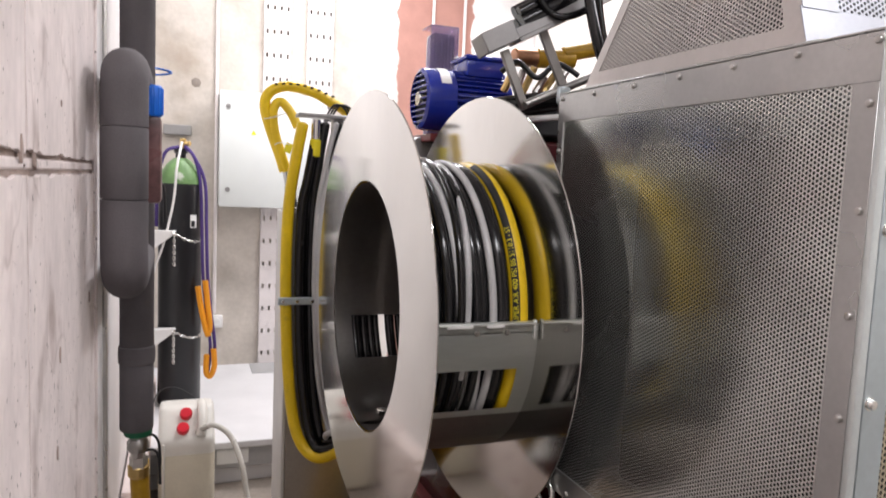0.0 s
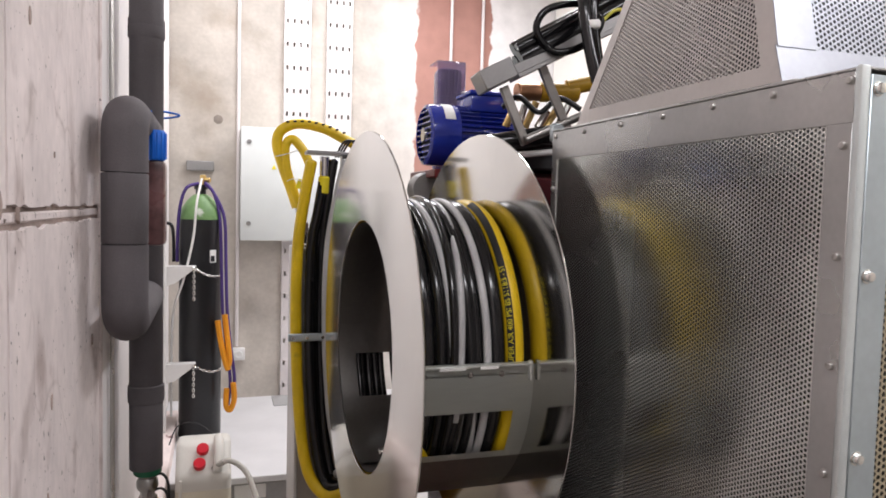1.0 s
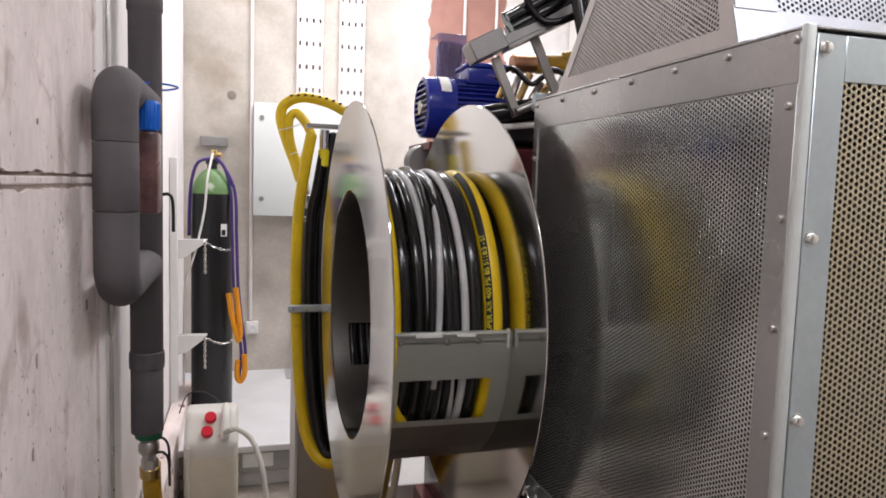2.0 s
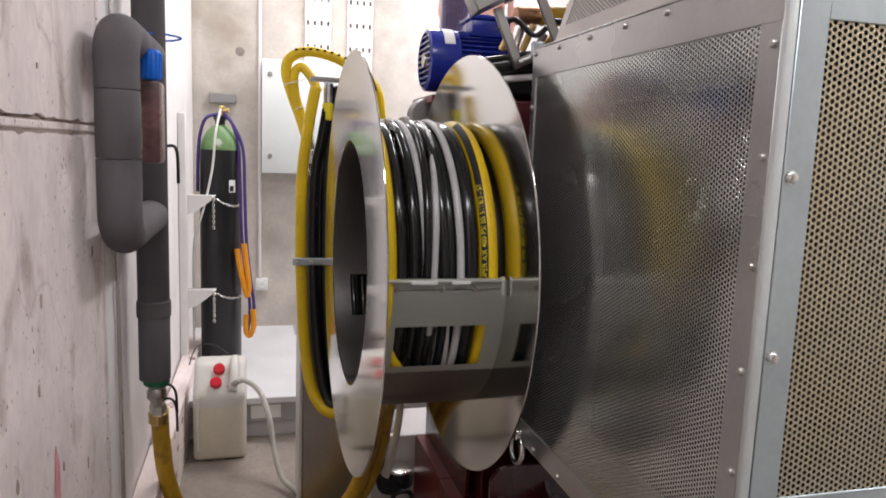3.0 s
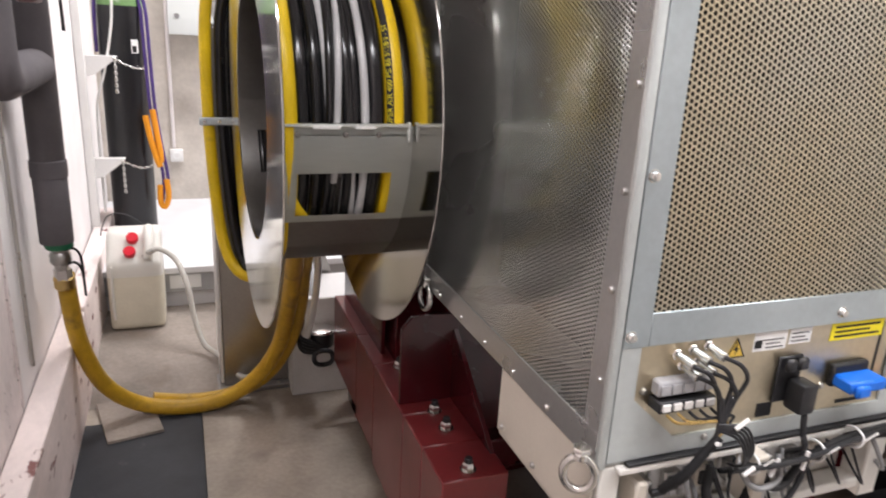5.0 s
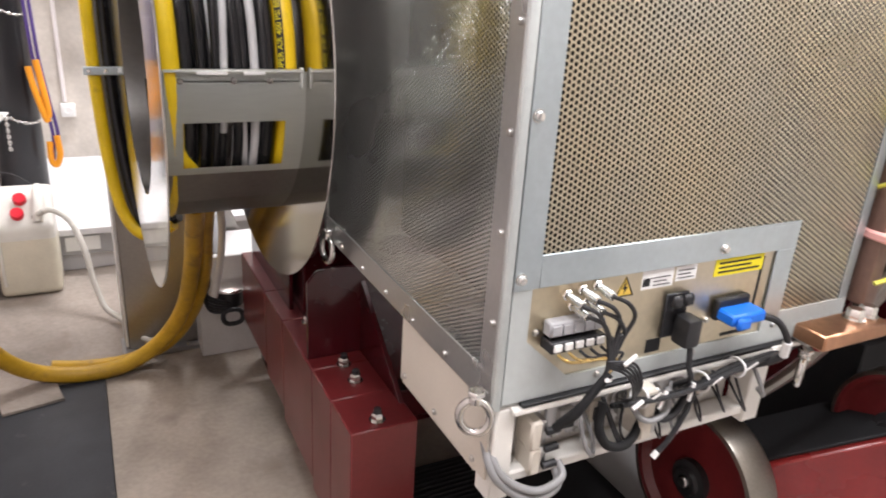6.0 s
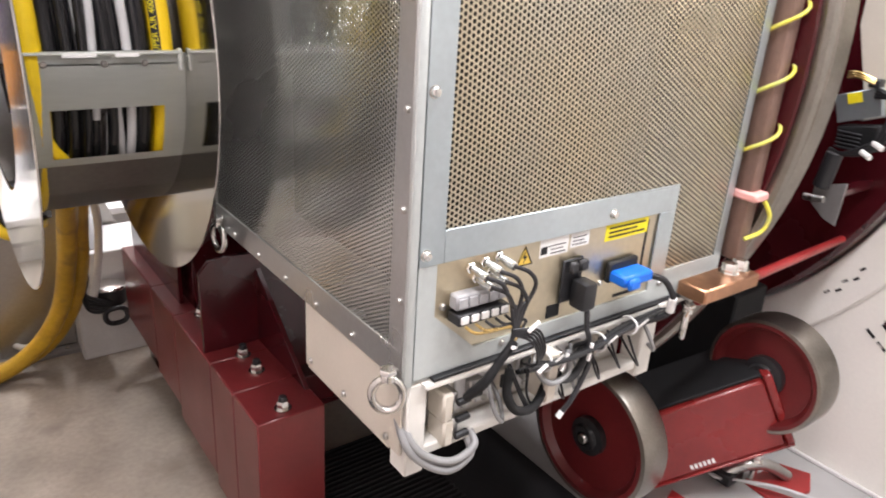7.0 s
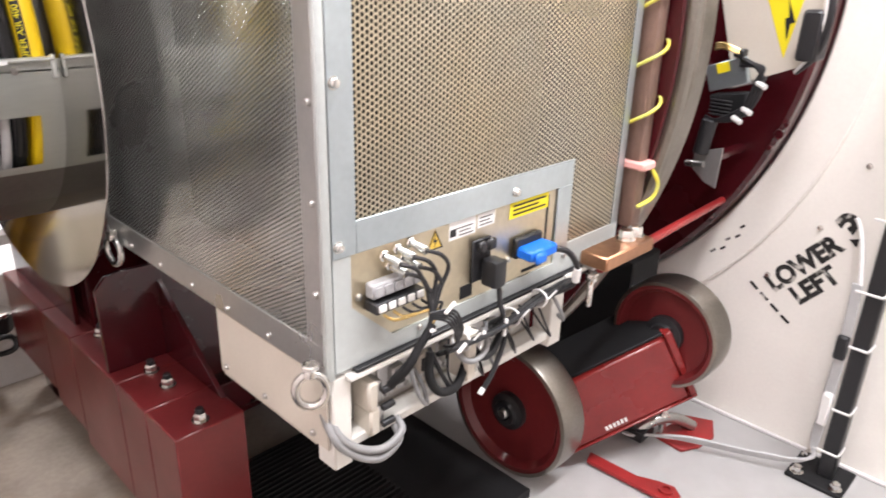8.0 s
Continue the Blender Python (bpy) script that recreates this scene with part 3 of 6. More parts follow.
HOLE_C, HOLE_R = (1.819, 1.325), 1.152
DRUM = (1.79, 1.25)  # y and z of the gantry drum's axis
part("panel", wall_with_hole(GANTRY_X, GANTRY_X + 0.14, -1.98, 4.74, 0.0, 3.19, HOLE_C, HOLE_R), M["cream"], gantry_wall)
part("collar", ring(HOLE_C, HOLE_R - 0.004, HOLE_R + 0.125, GANTRY_X - 0.014, GANTRY_X - 0.001, 160, 0.006), M["cream"], gantry_wall, "raised cream rim round the opening")
part("skirting", bx(GANTRY_X - 0.012, GANTRY_X - 0.001, -1.95, 1.0, 0.0, 0.012, 0.003), M["white_wall"], gantry_wall)
for a in (188, 196, 205, 214, 223, 232):
    r = HOLE_R + 0.21
    shared("bolt", SCREW_BIG, gantry_wall, facing(GANTRY_X, HOLE_C[0] + r * math.cos(radians(a - 16)), HOLE_C[1] + r * math.sin(radians(a - 16)), "-x"))


def wall_text(body, size, start, along, name, mat):
    """Letters on the gantry wall, from start (y, z) in the direction along."""
    bm = text_mesh(body, size, 0.0, size * 0.05)
    d = Vector(along).normalized()
    up = Vector((d[1], -d[0]))
    for v in bm.verts:
        a, b = v.co.x * 0.93, v.co.y
        v.co = Vector((GANTRY_X - 0.0012, start[0] + d[0] * a + up[0] * b, start[1] + d[1] * a + up[1] * b))
    return part(name, bm, mat, gantry_wall, "faded black stencilled lettering", True)


TURN = (-0.135, 0.162)
wall_text("LOWER", 0.075, (0.688, 0.478), TURN, "lettering", M["stencil"])
wall_text("LEFT", 0.075, (0.612, 0.463), TURN, "lettering", M["stencil"])
wall_text("3", 0.13, (0.505, 0.675), TURN, "lettering", M["stencil"])
for k in range(4):
    f = k / 3.6
    y, z = 0.765 - 0.13 * f, 0.484 - 0.092 * f
    part("dash", prism([(y, z), (y - 0.026, z - 0.018), (y - 0.031, z - 0.011), (y - 0.005, z + 0.007)], "x", GANTRY_X - 0.0015, GANTRY_X - 0.0005), M["stencil"], gantry_wall)

for k in range(5):
    a = radians(214 + 1.5 * k)
    q = HOLE_R + 0.05 + 0.012 * (k % 2)
    y, z = HOLE_C[0] + q * math.cos(a), HOLE_C[1] + q * math.sin(a)
    part("small_mark", prism([(y, z), (y - 0.013, z + 0.012), (y - 0.018, z + 0.007), (y - 0.005, z - 0.005)], "x", GANTRY_X - 0.0155, GANTRY_X - 0.0142), M["stencil"], gantry_wall, "faded small black print", True)

# ---- rotating gantry behind the cabinet ----
gantry = thing("gantry_drum", (1.7, DRUM[0], DRUM[1] - 1.1), "dark red steel gantry drum with worn steel running rail", "gantry")
rail_prof = [(1.088, 1.545), (1.10, 1.545), (1.108, 1.552), (1.108, 1.572), (1.098, 1.578), (1.098, 1.586), (1.062, 1.592), (1.058, 1.60), (1.058, 1.655), (1.05, 1.66), (1.05, 1.685), (1.058, 1.69), (1.058, 1.745), (1.045, 1.76), (1.02, 1.76), (1.02, 1.60), (1.06, 1.56)]
part("rail", lathe(rail_prof, (0, *DRUM), "x", 180, True), M["rail"], gantry, "worn grooved steel running rail")
# drum parts use the red with shade in its colour
part("web", ring(DRUM, 0.55, 1.09, 1.537, 1.556, 160, 0.003), M["red_shaded"], gantry)
part("shell", ring(DRUM, 0.50, 0.54, 1.60, 2.27, 96, 0.004), M["red_shaded"], gantry)
part("back_flange", ring(HOLE_C, 0.45, 1.143, 2.27, 2.46, 160, 0.012), M["red_shaded"], gantry)
part("hub", ring(DRUM, 0.2, 0.56, 1.52, 1.60, 96, 0.004), M["red"], gantry)


cover = thing("gantry_cover", (2.09, 0.75, 1.11), "beige steel cover plate with yellow warning triangle on the red drum", "cover plate")
part("plate", prism([(0.875, 1.62), (0.866, 1.31), (0.80, 1.108), (0.628, 1.18), (0.63, 1.62)], "x", 2.055, 2.06, 0.001), M["beige"], cover)
part("spacer", bx(2.06, 2.272, 0.70, 0.80, 1.3, 1.4, 0.004), M["steel"], cover)
part("warning_triangle", prism([(0.693, 1.185), (0.66, 1.40), (0.775, 1.36)], "x", 2.0535, 2.0545), M["yellow"], cover, "yellow warning triangle", True)
part("warning_bolt", prism([(0.694, 1.225), (0.706, 1.275), (0.697, 1.278), (0.706, 1.32), (0.682, 1.268), (0.692, 1.264)], "x", 2.052, 2.0533), M["print_black"], cover, "black lightning bolt", True)
part("side_unit", bx(1.98, 2.05, 0.60, 0.645, 1.19, 1.30, 0.006), M["black"], cover, "black cable unit")
for k in range(3):
    part("cable", tube([(2.0, 0.62, 1.42), (1.99, 0.60 - 0.006 * k, 1.30), (2.0, 0.615 - 0.006 * k, 1.21), (2.03, 0.65, 1.16)], 0.006, 8), M["white_plastic"] if k == 0 else M["black"], cover)

junction = thing("terminal_box", (2.05, 0.81, 1.09), "small steel terminal box with yellow label and black cables", "terminal box")
part("body", prism([(0.869, 1.15), (0.848, 1.088), (0.755, 1.122), (0.774, 1.184)], "x", 2.03, 2.05, 0.002), M["zinc"], junction)
part("mount", bx(2.05, 2.272, 0.80, 0.83, 1.10, 1.15, 0.003), M["grey_box"], junction)
part("label", prism([(0.842, 1.158), (0.833, 1.135), (0.803, 1.146), (0.811, 1.169)], "x", 2.0285, 2.0295), M["yellow"], junction, "small yellow label")
part("gland_block", prism([(0.846, 1.083), (0.836, 1.03), (0.755, 1.035), (0.752, 1.10)], "x", 2.03, 2.08, 0.004), M["black_matte"], junction, "black ribbed gland block")
for k in range(5):
    part("rib", bx(2.024, 2.03, 0.785, 0.84, 1.034 + 0.009 * k, 1.038 + 0.009 * k, 0.001), M["black"], junction)
part("switch", bx(2.02, 2.05, 0.775, 0.80, 1.18, 1.20, 0.003), M["black"], junction)
for k in range(3):
    q = 0.008 * k
    part("cable", tube([(2.03, 0.78, 1.178 - q), (2.01, 0.735 - q, 1.165), (2.01, 0.712 + q, 1.13), (2.01, 0.725 + q, 1.075), (2.02, 0.765, 1.035 + q), (2.03, 0.82, 1.02), (2.06, 0.86, 1.02)], 0.0055, 8), M["black"], junction)
    part("brass_wire", tube([(2.02, 0.845, 1.195 + 0.006 * k), (2.01, 0.82, 1.20 + 0.005 * k), (2.02, 0.785, 1.19 + 0.004 * k)], 0.0035, 6), M["brass"], junction)
for y, z in ((0.712, 1.125), (0.735, 1.06), (0.755, 1.035)):
    part("tie", rod((2.0, y - 0.012, z - 0.004), (2.01, y + 0.014, z + 0.004), 0.007, 8), M["white_plastic"], junction, "white cable tie")

clamp = thing("hanging_clamp", (2.06, 0.83, 0.84), "small grey steel bracket with black valve on the red drum", "bracket")
part("plate", prism([(0.87, 0.925), (0.795, 0.95), (0.798, 0.84), (0.83, 0.85), (0.868, 0.88)], "x", 2.05, 2.055, 0.001), M["grey_box"], clamp)
part("mount", bx(2.055, 2.272, 0.82, 0.85, 0.90, 0.92, 0.003), M["red_shaded"], clamp)
part("valve", rod((2.03, 0.845, 0.93), (2.035, 0.835, 1.02), 0.02, 14), M["black"], clamp, "black cylindrical valve")
part("fitting", rod((2.02, 0.875, 0.90), (2.02, 0.825, 0.905), 0.009, 10), M["steel"], clamp)
for y, z, s in ((0.735, 0.967, 0.014), (0.754, 0.926, 0.008), (0.720, 0.995, 0.007)):
    single("drum_boss", rod((2.255, y, z), (2.275, y, z), s, 16), M["red_shaded"], "small round red boss on the gantry drum", "boss", "bosses on the drum")
single("drum_strut", rod((1.42, 0.742, 0.812), (2.272, 0.86, 0.745), 0.011, 12), M["red_bright"], "thin red steel strut under the drum", "strut")

# Added black block: stands for the deep shade below the drum.
single("shade_block", joined(bx(2.06, 2.22, 1.0, 2.62, 0.0, 0.56, 0.006), bx(2.04, 2.24, 0.98, 2.64, 0.0, 0.03, 0.004)), M["black_matte"], "black block added for the shade under the gantry drum", "support")

# ---- roller bogie ----
bogie = thing("roller_bogie", (1.75, 0.9, 0.0), "dark red roller bogie with two steel-tyred wheels", "roller bogie")


def wheel(c, x0, x1, r):
    w = part("wheel", lathe([(0.0, x0 + 0.012), (0.05, x0 + 0.012), (0.055, x0 + 0.02), (r * 0.78, x0 + 0.02), (r * 0.86, x0), (r * 0.93, x0), (r * 0.93, x1), (0, x1)], (0, *c), "x", 56), M["red"], bogie)
    part("tyre", lathe([(r * 0.93, x0 - 0.002), (r * 0.985, x0), (r, x0 + 0.012), (r, x1 - 0.012), (r * 0.985, x1), (r * 0.93, x1 + 0.002)], (0, *c), "x", 72, True), M["rail"], w, "worn bare steel tyre")
    part("hub", lathe([(0, x0 - 0.004), (0.018, x0 - 0.004), (0.02, x0 - 0.014), (0.034, x0 - 0.014), (0.038, x0 - 0.004), (0.055, x0), (0.055, x0 + 0.02), (0, x0 + 0.02)], (0, *c), "x", 28), M["black"], w, "black bearing hub")
    part("axle_end", lathe([(0, x0 - 0.022), (0.012, x0 - 0.022), (0.015, x0 - 0.018), (0.015, x0), (0, x0)], (0, *c), "x", 20), M["steel"], w)


W1, W2 = (1.09, 0.201), (0.832, 0.42)
wheel(W1, 1.603, 1.695, 0.201)
wheel(W2, 1.955, 2.05, 0.158)
P, Q = Vector((1.74, 1.02, 0.15)), Vector((2.0, 0.80, 0.335))
run = (Q - P).normalized()
side_way = Vector((-0.62, -0.70, 0.0)).normalized()
side_way = (side_way - run * side_way.dot(run)).normalized()
up_way = run.cross(side_way) if run.cross(side_way).z > 0 else side_way.cross(run)
frame_m = Matrix((run, side_way, up_way)).transposed().to_4x4()
frame_m.translation = P
LEN = (Q - P).length
part("body", turned(bx(-0.06, LEN - 0.01, -0.10, 0.045, -0.10, 0.115, 0.006), frame_m), M["red_mid"], bogie)
part("top_plate", turned(bx(-0.10, LEN + 0.02, -0.16, 0.03, 0.116, 0.126, 0.003), frame_m), M["black_matte"], bogie, "dark rubber top")
part("lower_lip", turned(bx(-0.06, LEN + 0.01, 0.0, 0.05, -0.108, -0.10, 0.003), frame_m), M["red_mid"], bogie)
part("end_plate", turned(bx(LEN - 0.01, LEN + 0.012, -0.13, 0.05, -0.10, 0.13, 0.004), frame_m), M["red_mid"], bogie)
part("foot", prism([(1.0, 0.0), (1.25, 0.0), (1.2, 0.14), (1.02, 0.2)], "x", 1.76, 1.90, 0.004), M["red"], bogie)
part("sole_plate", bx(1.75, 2.0, 0.99, 1.3, 0.0, 0.02, 0.003), M["red"], bogie)
for k in range(6):
    part("marking", turned(bx(0.12 + 0.012 * k, 0.128 + 0.012 * k, 0.0455, 0.0465, -0.085, -0.07, 0), frame_m), M["white_label"], bogie, "white painted marks")

lever = thing("foot_lever", (1.84, 0.8, 0.0), "flat red steel lever lying on the floor", "lever")
lp = [(1.80, 0.93), (1.842, 0.945), (1.845, 0.79), (1.875, 0.735), (1.885, 0.69), (1.862, 0.66), (1.825, 0.665), (1.812, 0.70), (1.81, 0.77)]
part("blade", prism(lp, "z", 0.006, 0.018, 0.002), M["red_bright"], lever)
part("pivot", lathe([(0.012, 0.018), (0.02, 0.018), (0.02, 0.026), (0.012, 0.026)], (1.85, 0.70, 0), "z", 20, True), M["red_bright"], lever)
single("floor_flange", prism([(2.07, 0.86), (2.06, 0.76), (2.12, 0.73), (2.2, 0.72), (2.28, 0.76), (2.24, 0.84)], "z", 0.0, 0.012, 0.003), M["red_bright"], "red steel plate bolted to the floor", "plate")
foot = thing("clamp_foot", (2.1, 0.82, 0.0), "curved steel clamp with bolt on the floor", "clamp")
part("bridge", tube([(2.00, 0.90, 0.02), (2.05, 0.87, 0.06), (2.12, 0.83, 0.065), (2.19, 0.79, 0.02)], 0.018, 10), M["steel"], foot)
part("stud", rod((2.09, 0.845, 0.0), (2.09, 0.845, 0.14), 0.011, 12), M["chrome"], foot)
shared("nut", NUT, foot, facing(2.09, 0.845, 0.08, "+z"))
part("block", bx(1.99, 2.07, 0.86, 0.93, 0.012, 0.05, 0.004), M["black"], foot)

# post with cables beside the gantry wall
post = thing("black_post", (2.27, 0.41, 0.0), "black square steel post with base plate and tied grey cables", "post")
part("tube", bx(2.248, 2.292, 0.388, 0.432, 0.012, 2.4, 0.004), M["black"], post)
part("base_plate", bx(2.19, 2.335, 0.345, 0.50, 0.0, 0.012, 0.003), M["black_matte"], post)
for x, y in ((2.215, 0.475), (2.215, 0.37), (2.315, 0.475)):
    shared("nut", NUT, post, facing(x, y, 0.012, "+z"))
for k in range(4):
    q = 0.006 * k
    part("cable", tube([(1.98, 0.92 - q, 0.03), (2.08, 0.78 - q, 0.03 + q), (2.17, 0.60 - q, 0.028 + q), (2.225, 0.47 - q, 0.05 + q), (2.238, 0.445 + q, 0.14), (2.24, 0.44 + q, 0.45), (2.24, 0.445 + q, 0.62)], 0.0045, 7), M["grey_hose"], post)
for z in (0.10, 0.24, 0.44, 0.60, 0.8):
    part("tie", joined(bx(2.232, 2.296, 0.384, 0.39, z, z + 0.006, 0.001), bx(2.232, 2.238, 0.384, 0.455, z, z + 0.006, 0.001)), M["white_plastic"], post, "white cable tie")
part("sensor", bx(2.215, 2.245, 0.436, 0.462, 0.19, 0.29, 0.004), M["white_plastic"], post, "white inline connector")
part("connector", bx(2.22, 2.245, 0.436, 0.465, 0.40, 0.47, 0.004), M["black"], post, "black inline connector")
part("loop", tube([(2.24, 0.445, 0.6), (2.27, 0.47, 0.7), (2.33, 0.5, 0.74), (2.352, 0.52, 0.76)], 0.006, 8), M["white_plastic"], post)

# chips knocked out of the cast wall, with dark bottoms
random.seed(11)
for k in range(26):
    y, z = random.uniform(0.75, 1.95), random.uniform(0.45, 2.3)
    w, h = random.uniform(0.003, 0.007), random.uniform(0.006, 0.02)
    pts = [(y + w * random.uniform(0.6, 1.2) * math.cos(a), z + h * random.uniform(0.6, 1.2) * math.sin(a)) for a in [i * math.pi / 3.5 for i in range(7)]]
    part("chip", prism(pts, "x", WALL_X - 0.002, WALL_X + 0.0022), M["joint"], wall_left, "brown chip in the concrete")

# ---- perforated equipment cabinet ----
X0, X1, Y0, Y1, Z0, Z1 = 0.757, 1.485, 0.755, 1.51, 0.832, 1.684
cab = thing("perforated_cabinet", (1.12, 1.1, Z0), "large box of perforated zinc and stainless sheet with bolted frames", "equipment cabinet")


def on_side(u, v, w):
    return np.stack([X0 + 0.001 + w, u, v], 1)


def on_front(u, v, w):
    return np.stack([u, Y0 + 0.001 + w, v], 1)


side = part("side_frame", joined(bx(X0 - 0.0015, X0 + 0.0012, Y0 + 0.0075, Y1, 1.622, Z1 - 0.004, 0.0005), bx(X0 - 0.0015, X0 + 0.0012, Y0 + 0.0075, Y1, Z0, 0.880, 0.0005),
                                bx(X0 - 0.0015, X0 + 0.0012, Y0 + 0.0075, 0.7985, 0.880, 1.622, 0.0005), bx(X0 - 0.0015, X0 + 0.0012, 1.488, Y1, 0.880, 1.622, 0.0005)), M["zinc_dull"], cab)
perforated("side_mesh", M["zinc_mesh"], side, on_side, 0.7985, 1.490, 0.878, 1.625, 0.0067, 0.0023, None, 0.0005)
part("corner_seam", bx(X0 - 0.003, X0 + 0.011, Y0 - 0.003, Y0 + 0.007, Z0 - 0.004, Z1 + 0.002, 0.003, 2), M["zinc_pale"], cab)
for y in (0.768, 0.884, 1.0, 1.12, 1.245, 1.374, 1.495):
    shared("screw", SCREW, side, facing(X0 - 0.0015, y, 1.67, "-x"))
for y in (0.78, 0.90, 1.02, 1.14, 1.26, 1.385):
    shared("screw", SCREW, side, facing(X0 - 0.0015, y, 0.844, "-x"))
for z in (0.957, 1.085, 1.213, 1.341, 1.469, 1.597):
    shared("screw", SCREW, side, facing(X0 - 0.0015, 0.7725, z, "-x"))
for z in (1.0, 1.2, 1.4, 1.56):
    shared("screw", SCREW, side, facing(X0 - 0.0015, 1.499, z, "-x"))
front = part("front_frame", joined(bx(X0 + 0.0125, 0.8095, Y0 - 0.0022, Y0 + 0.0012, 1.008, 1.676, 0.0008), bx(0.8095, 1.31, Y0 - 0.0022, Y0 + 0.0012, 1.008, 1.055, 0.0008),
                                 bx(1.268, 1.31, Y0 - 0.0022, Y0 + 0.0012, 0.885, 1.008, 0.0008), bx(0.8095, X1, Y0 - 0.0022, Y0 + 0.0012, 1.625, 1.676, 0.0008)), M["zinc"], cab, "pale blue-grey zinc bolted frame")
perforated("front_mesh", M["gold"], front, on_front, 0.806, 1.462, 0.893, 1.628, 0.0083, 0.0033, lambda u, v: v > 1.052 or u > 1.306)
part("lower_front", joined(prism([(X0 + 0.013, 0.836), (0.905, 0.836), (0.875, 0.862), (0.80, 0.93), (0.80, 1.008), (X0 + 0.013, 1.008)], "y", Y0 - 0.001, Y0 + 0.002),
                           prism([(0.875, 0.862), (0.905, 0.836), (X1, 0.836), (X1, 0.893), (1.31, 0.893), (1.31, 0.885), (1.27, 0.885), (1.27, 0.862)], "y", Y0 - 0.001, Y0 + 0.002)), M["zinc_pale"], cab)
part("right_strip", bx(1.462, X1, Y0 - 0.001, Y0 + 0.002, 0.893, 1.625, 0.0005), M["zinc"], cab)
for x, z in ((0.779, 1.448), (0.779, 1.236), (0.779, 1.025), (1.143, 1.026), (0.779, 1.66), (1.12, 1.65), (1.47, 1.65)):
    shared("bolt", SCREW_BIG, front, facing(x, Y0 - 0.002, z, "-y"))
for x, z in ((0.93, 0.853), (1.12, 0.853), (1.30, 0.87), (1.4, 0.86)):
    shared("bolt", SCREW, front, facing(x, Y0 - 0.001, z, "-y"))
part("top_plate", bx(X0 - 0.002, X1, Y0 - 0.002, Y1, Z1 - 0.003, Z1, 0.001), M["zinc_dull"], cab)
part("back_panel", bx(X0, X1, Y1, Y1 + 0.003, Z0, Z1, 0.0005), M["zinc_dull"], cab)
part("right_panel", bx(X1 - 0.003, X1, Y0 + 0.003, Y1, Z0, Z1, 0.0005), M["zinc_dull"], cab)
part("bottom_panel", bx(X0, X1, Y0 + 0.003, Y1, Z0 - 0.003, Z0, 0.0005), M["zinc_dull"], cab)
# Added filler box: gives the mesh holes a dark inside.
part("dark_core", bx(0.90, 1.40, 0.90, 1.42, Z0 + 0.02, 1.58, 0.01), M["inner"], cab, "plain dark core added for the shade behind the mesh")
part("inner_bracket", bx(X0 + 0.03, X0 + 0.06, 0.80, 0.83, Z0 + 0.01, Z1 - 0.01, 0.003), M["grey_box"], cab)
part("corner_gusset", prism([(0.80, 1.675), (0.86, 1.675), (0.80, 1.58)], "x", X0 + 0.004, X0 + 0.007), M["zinc_dull"], cab)


# hood on top
hood = thing("perforated_hood", (1.05, 1.1, Z1), "grey perforated sheet hood on top of the cabinet", "hood")
HB0, HB1, HT0, HT1, HZ0, HZ1 = 0.888, 1.435, 1.00, 1.17, Z1 + 0.004, 2.10


def hood_side(y, z):
    f = (z - HZ0) / (HZ1 - HZ0)
    return 0.772 + 0.03 * f


def hood_y(f):
    return HB0 + (HT0 - HB0) * f, HB1 + (HT1 - HB1) * f


def hood_place(u, v, w):
    f = (v - HZ0) / (HZ1 - HZ0)
    return np.stack([0.772 + 0.03 * f + w, u, v], 1)


def hood_inside(u, v):
    f = (v - HZ0) / (HZ1 - HZ0)
    a, b = hood_y(f)
    return a + 0.03 < u < b - 0.025 and v > HZ0 + 0.025


perforated("side_mesh", M["hood"], hood, hood_place, HB0, HB1, HZ0 + 0.02, HZ1 - 0.02, 0.0071, 0.0027, hood_inside)


def strip(pts, thick):
    """A bent strip through (x, y, z) corner quads."""
    bm = bmesh.new()
    vs = [bm.verts.new(p) for p in pts]
    bm.faces.new(vs)
    g = bmesh.ops.extrude_face_region(bm, geom=bm.faces[:])
    bmesh.ops.translate(bm, verts=[v for v in g["geom"] if isinstance(v, bmesh.types.BMVert)], vec=thick)
    return bm


def hs(f, y):
    return (0.7705 + 0.03 * f, y, HZ0 + f * (HZ1 - HZ0))


f0 = 0.065
(a0, b0), (a1, b1), (am, bm_) = hood_y(0), hood_y(1), hood_y(f0)
part("side_border", joined(strip([hs(0, a0), hs(0, b0), hs(f0, bm_), hs(f0, am)], (0.002, 0, 0)), strip([hs(f0, am), hs(f0, am + 0.034), hs(1, a1 + 0.034), hs(1, a1)], (0.002, 0, 0)),
                           strip([hs(f0, bm_), hs(f0, bm_ - 0.028), hs(1, b1 - 0.028), hs(1, b1)], (0.002, 0, 0))), M["hood"], hood)


def hood_front(u, v, w):
    f = (v - HZ0) / (HZ1 - HZ0)
    return np.stack([u, HB0 + (HT0 - HB0) * f + w, v], 1)


perforated("front_mesh", M["hood_white"], hood, hood_front, 0.83, 1.40, HZ0 + 0.05, HZ1 - 0.02, 0.0082, 0.0029)
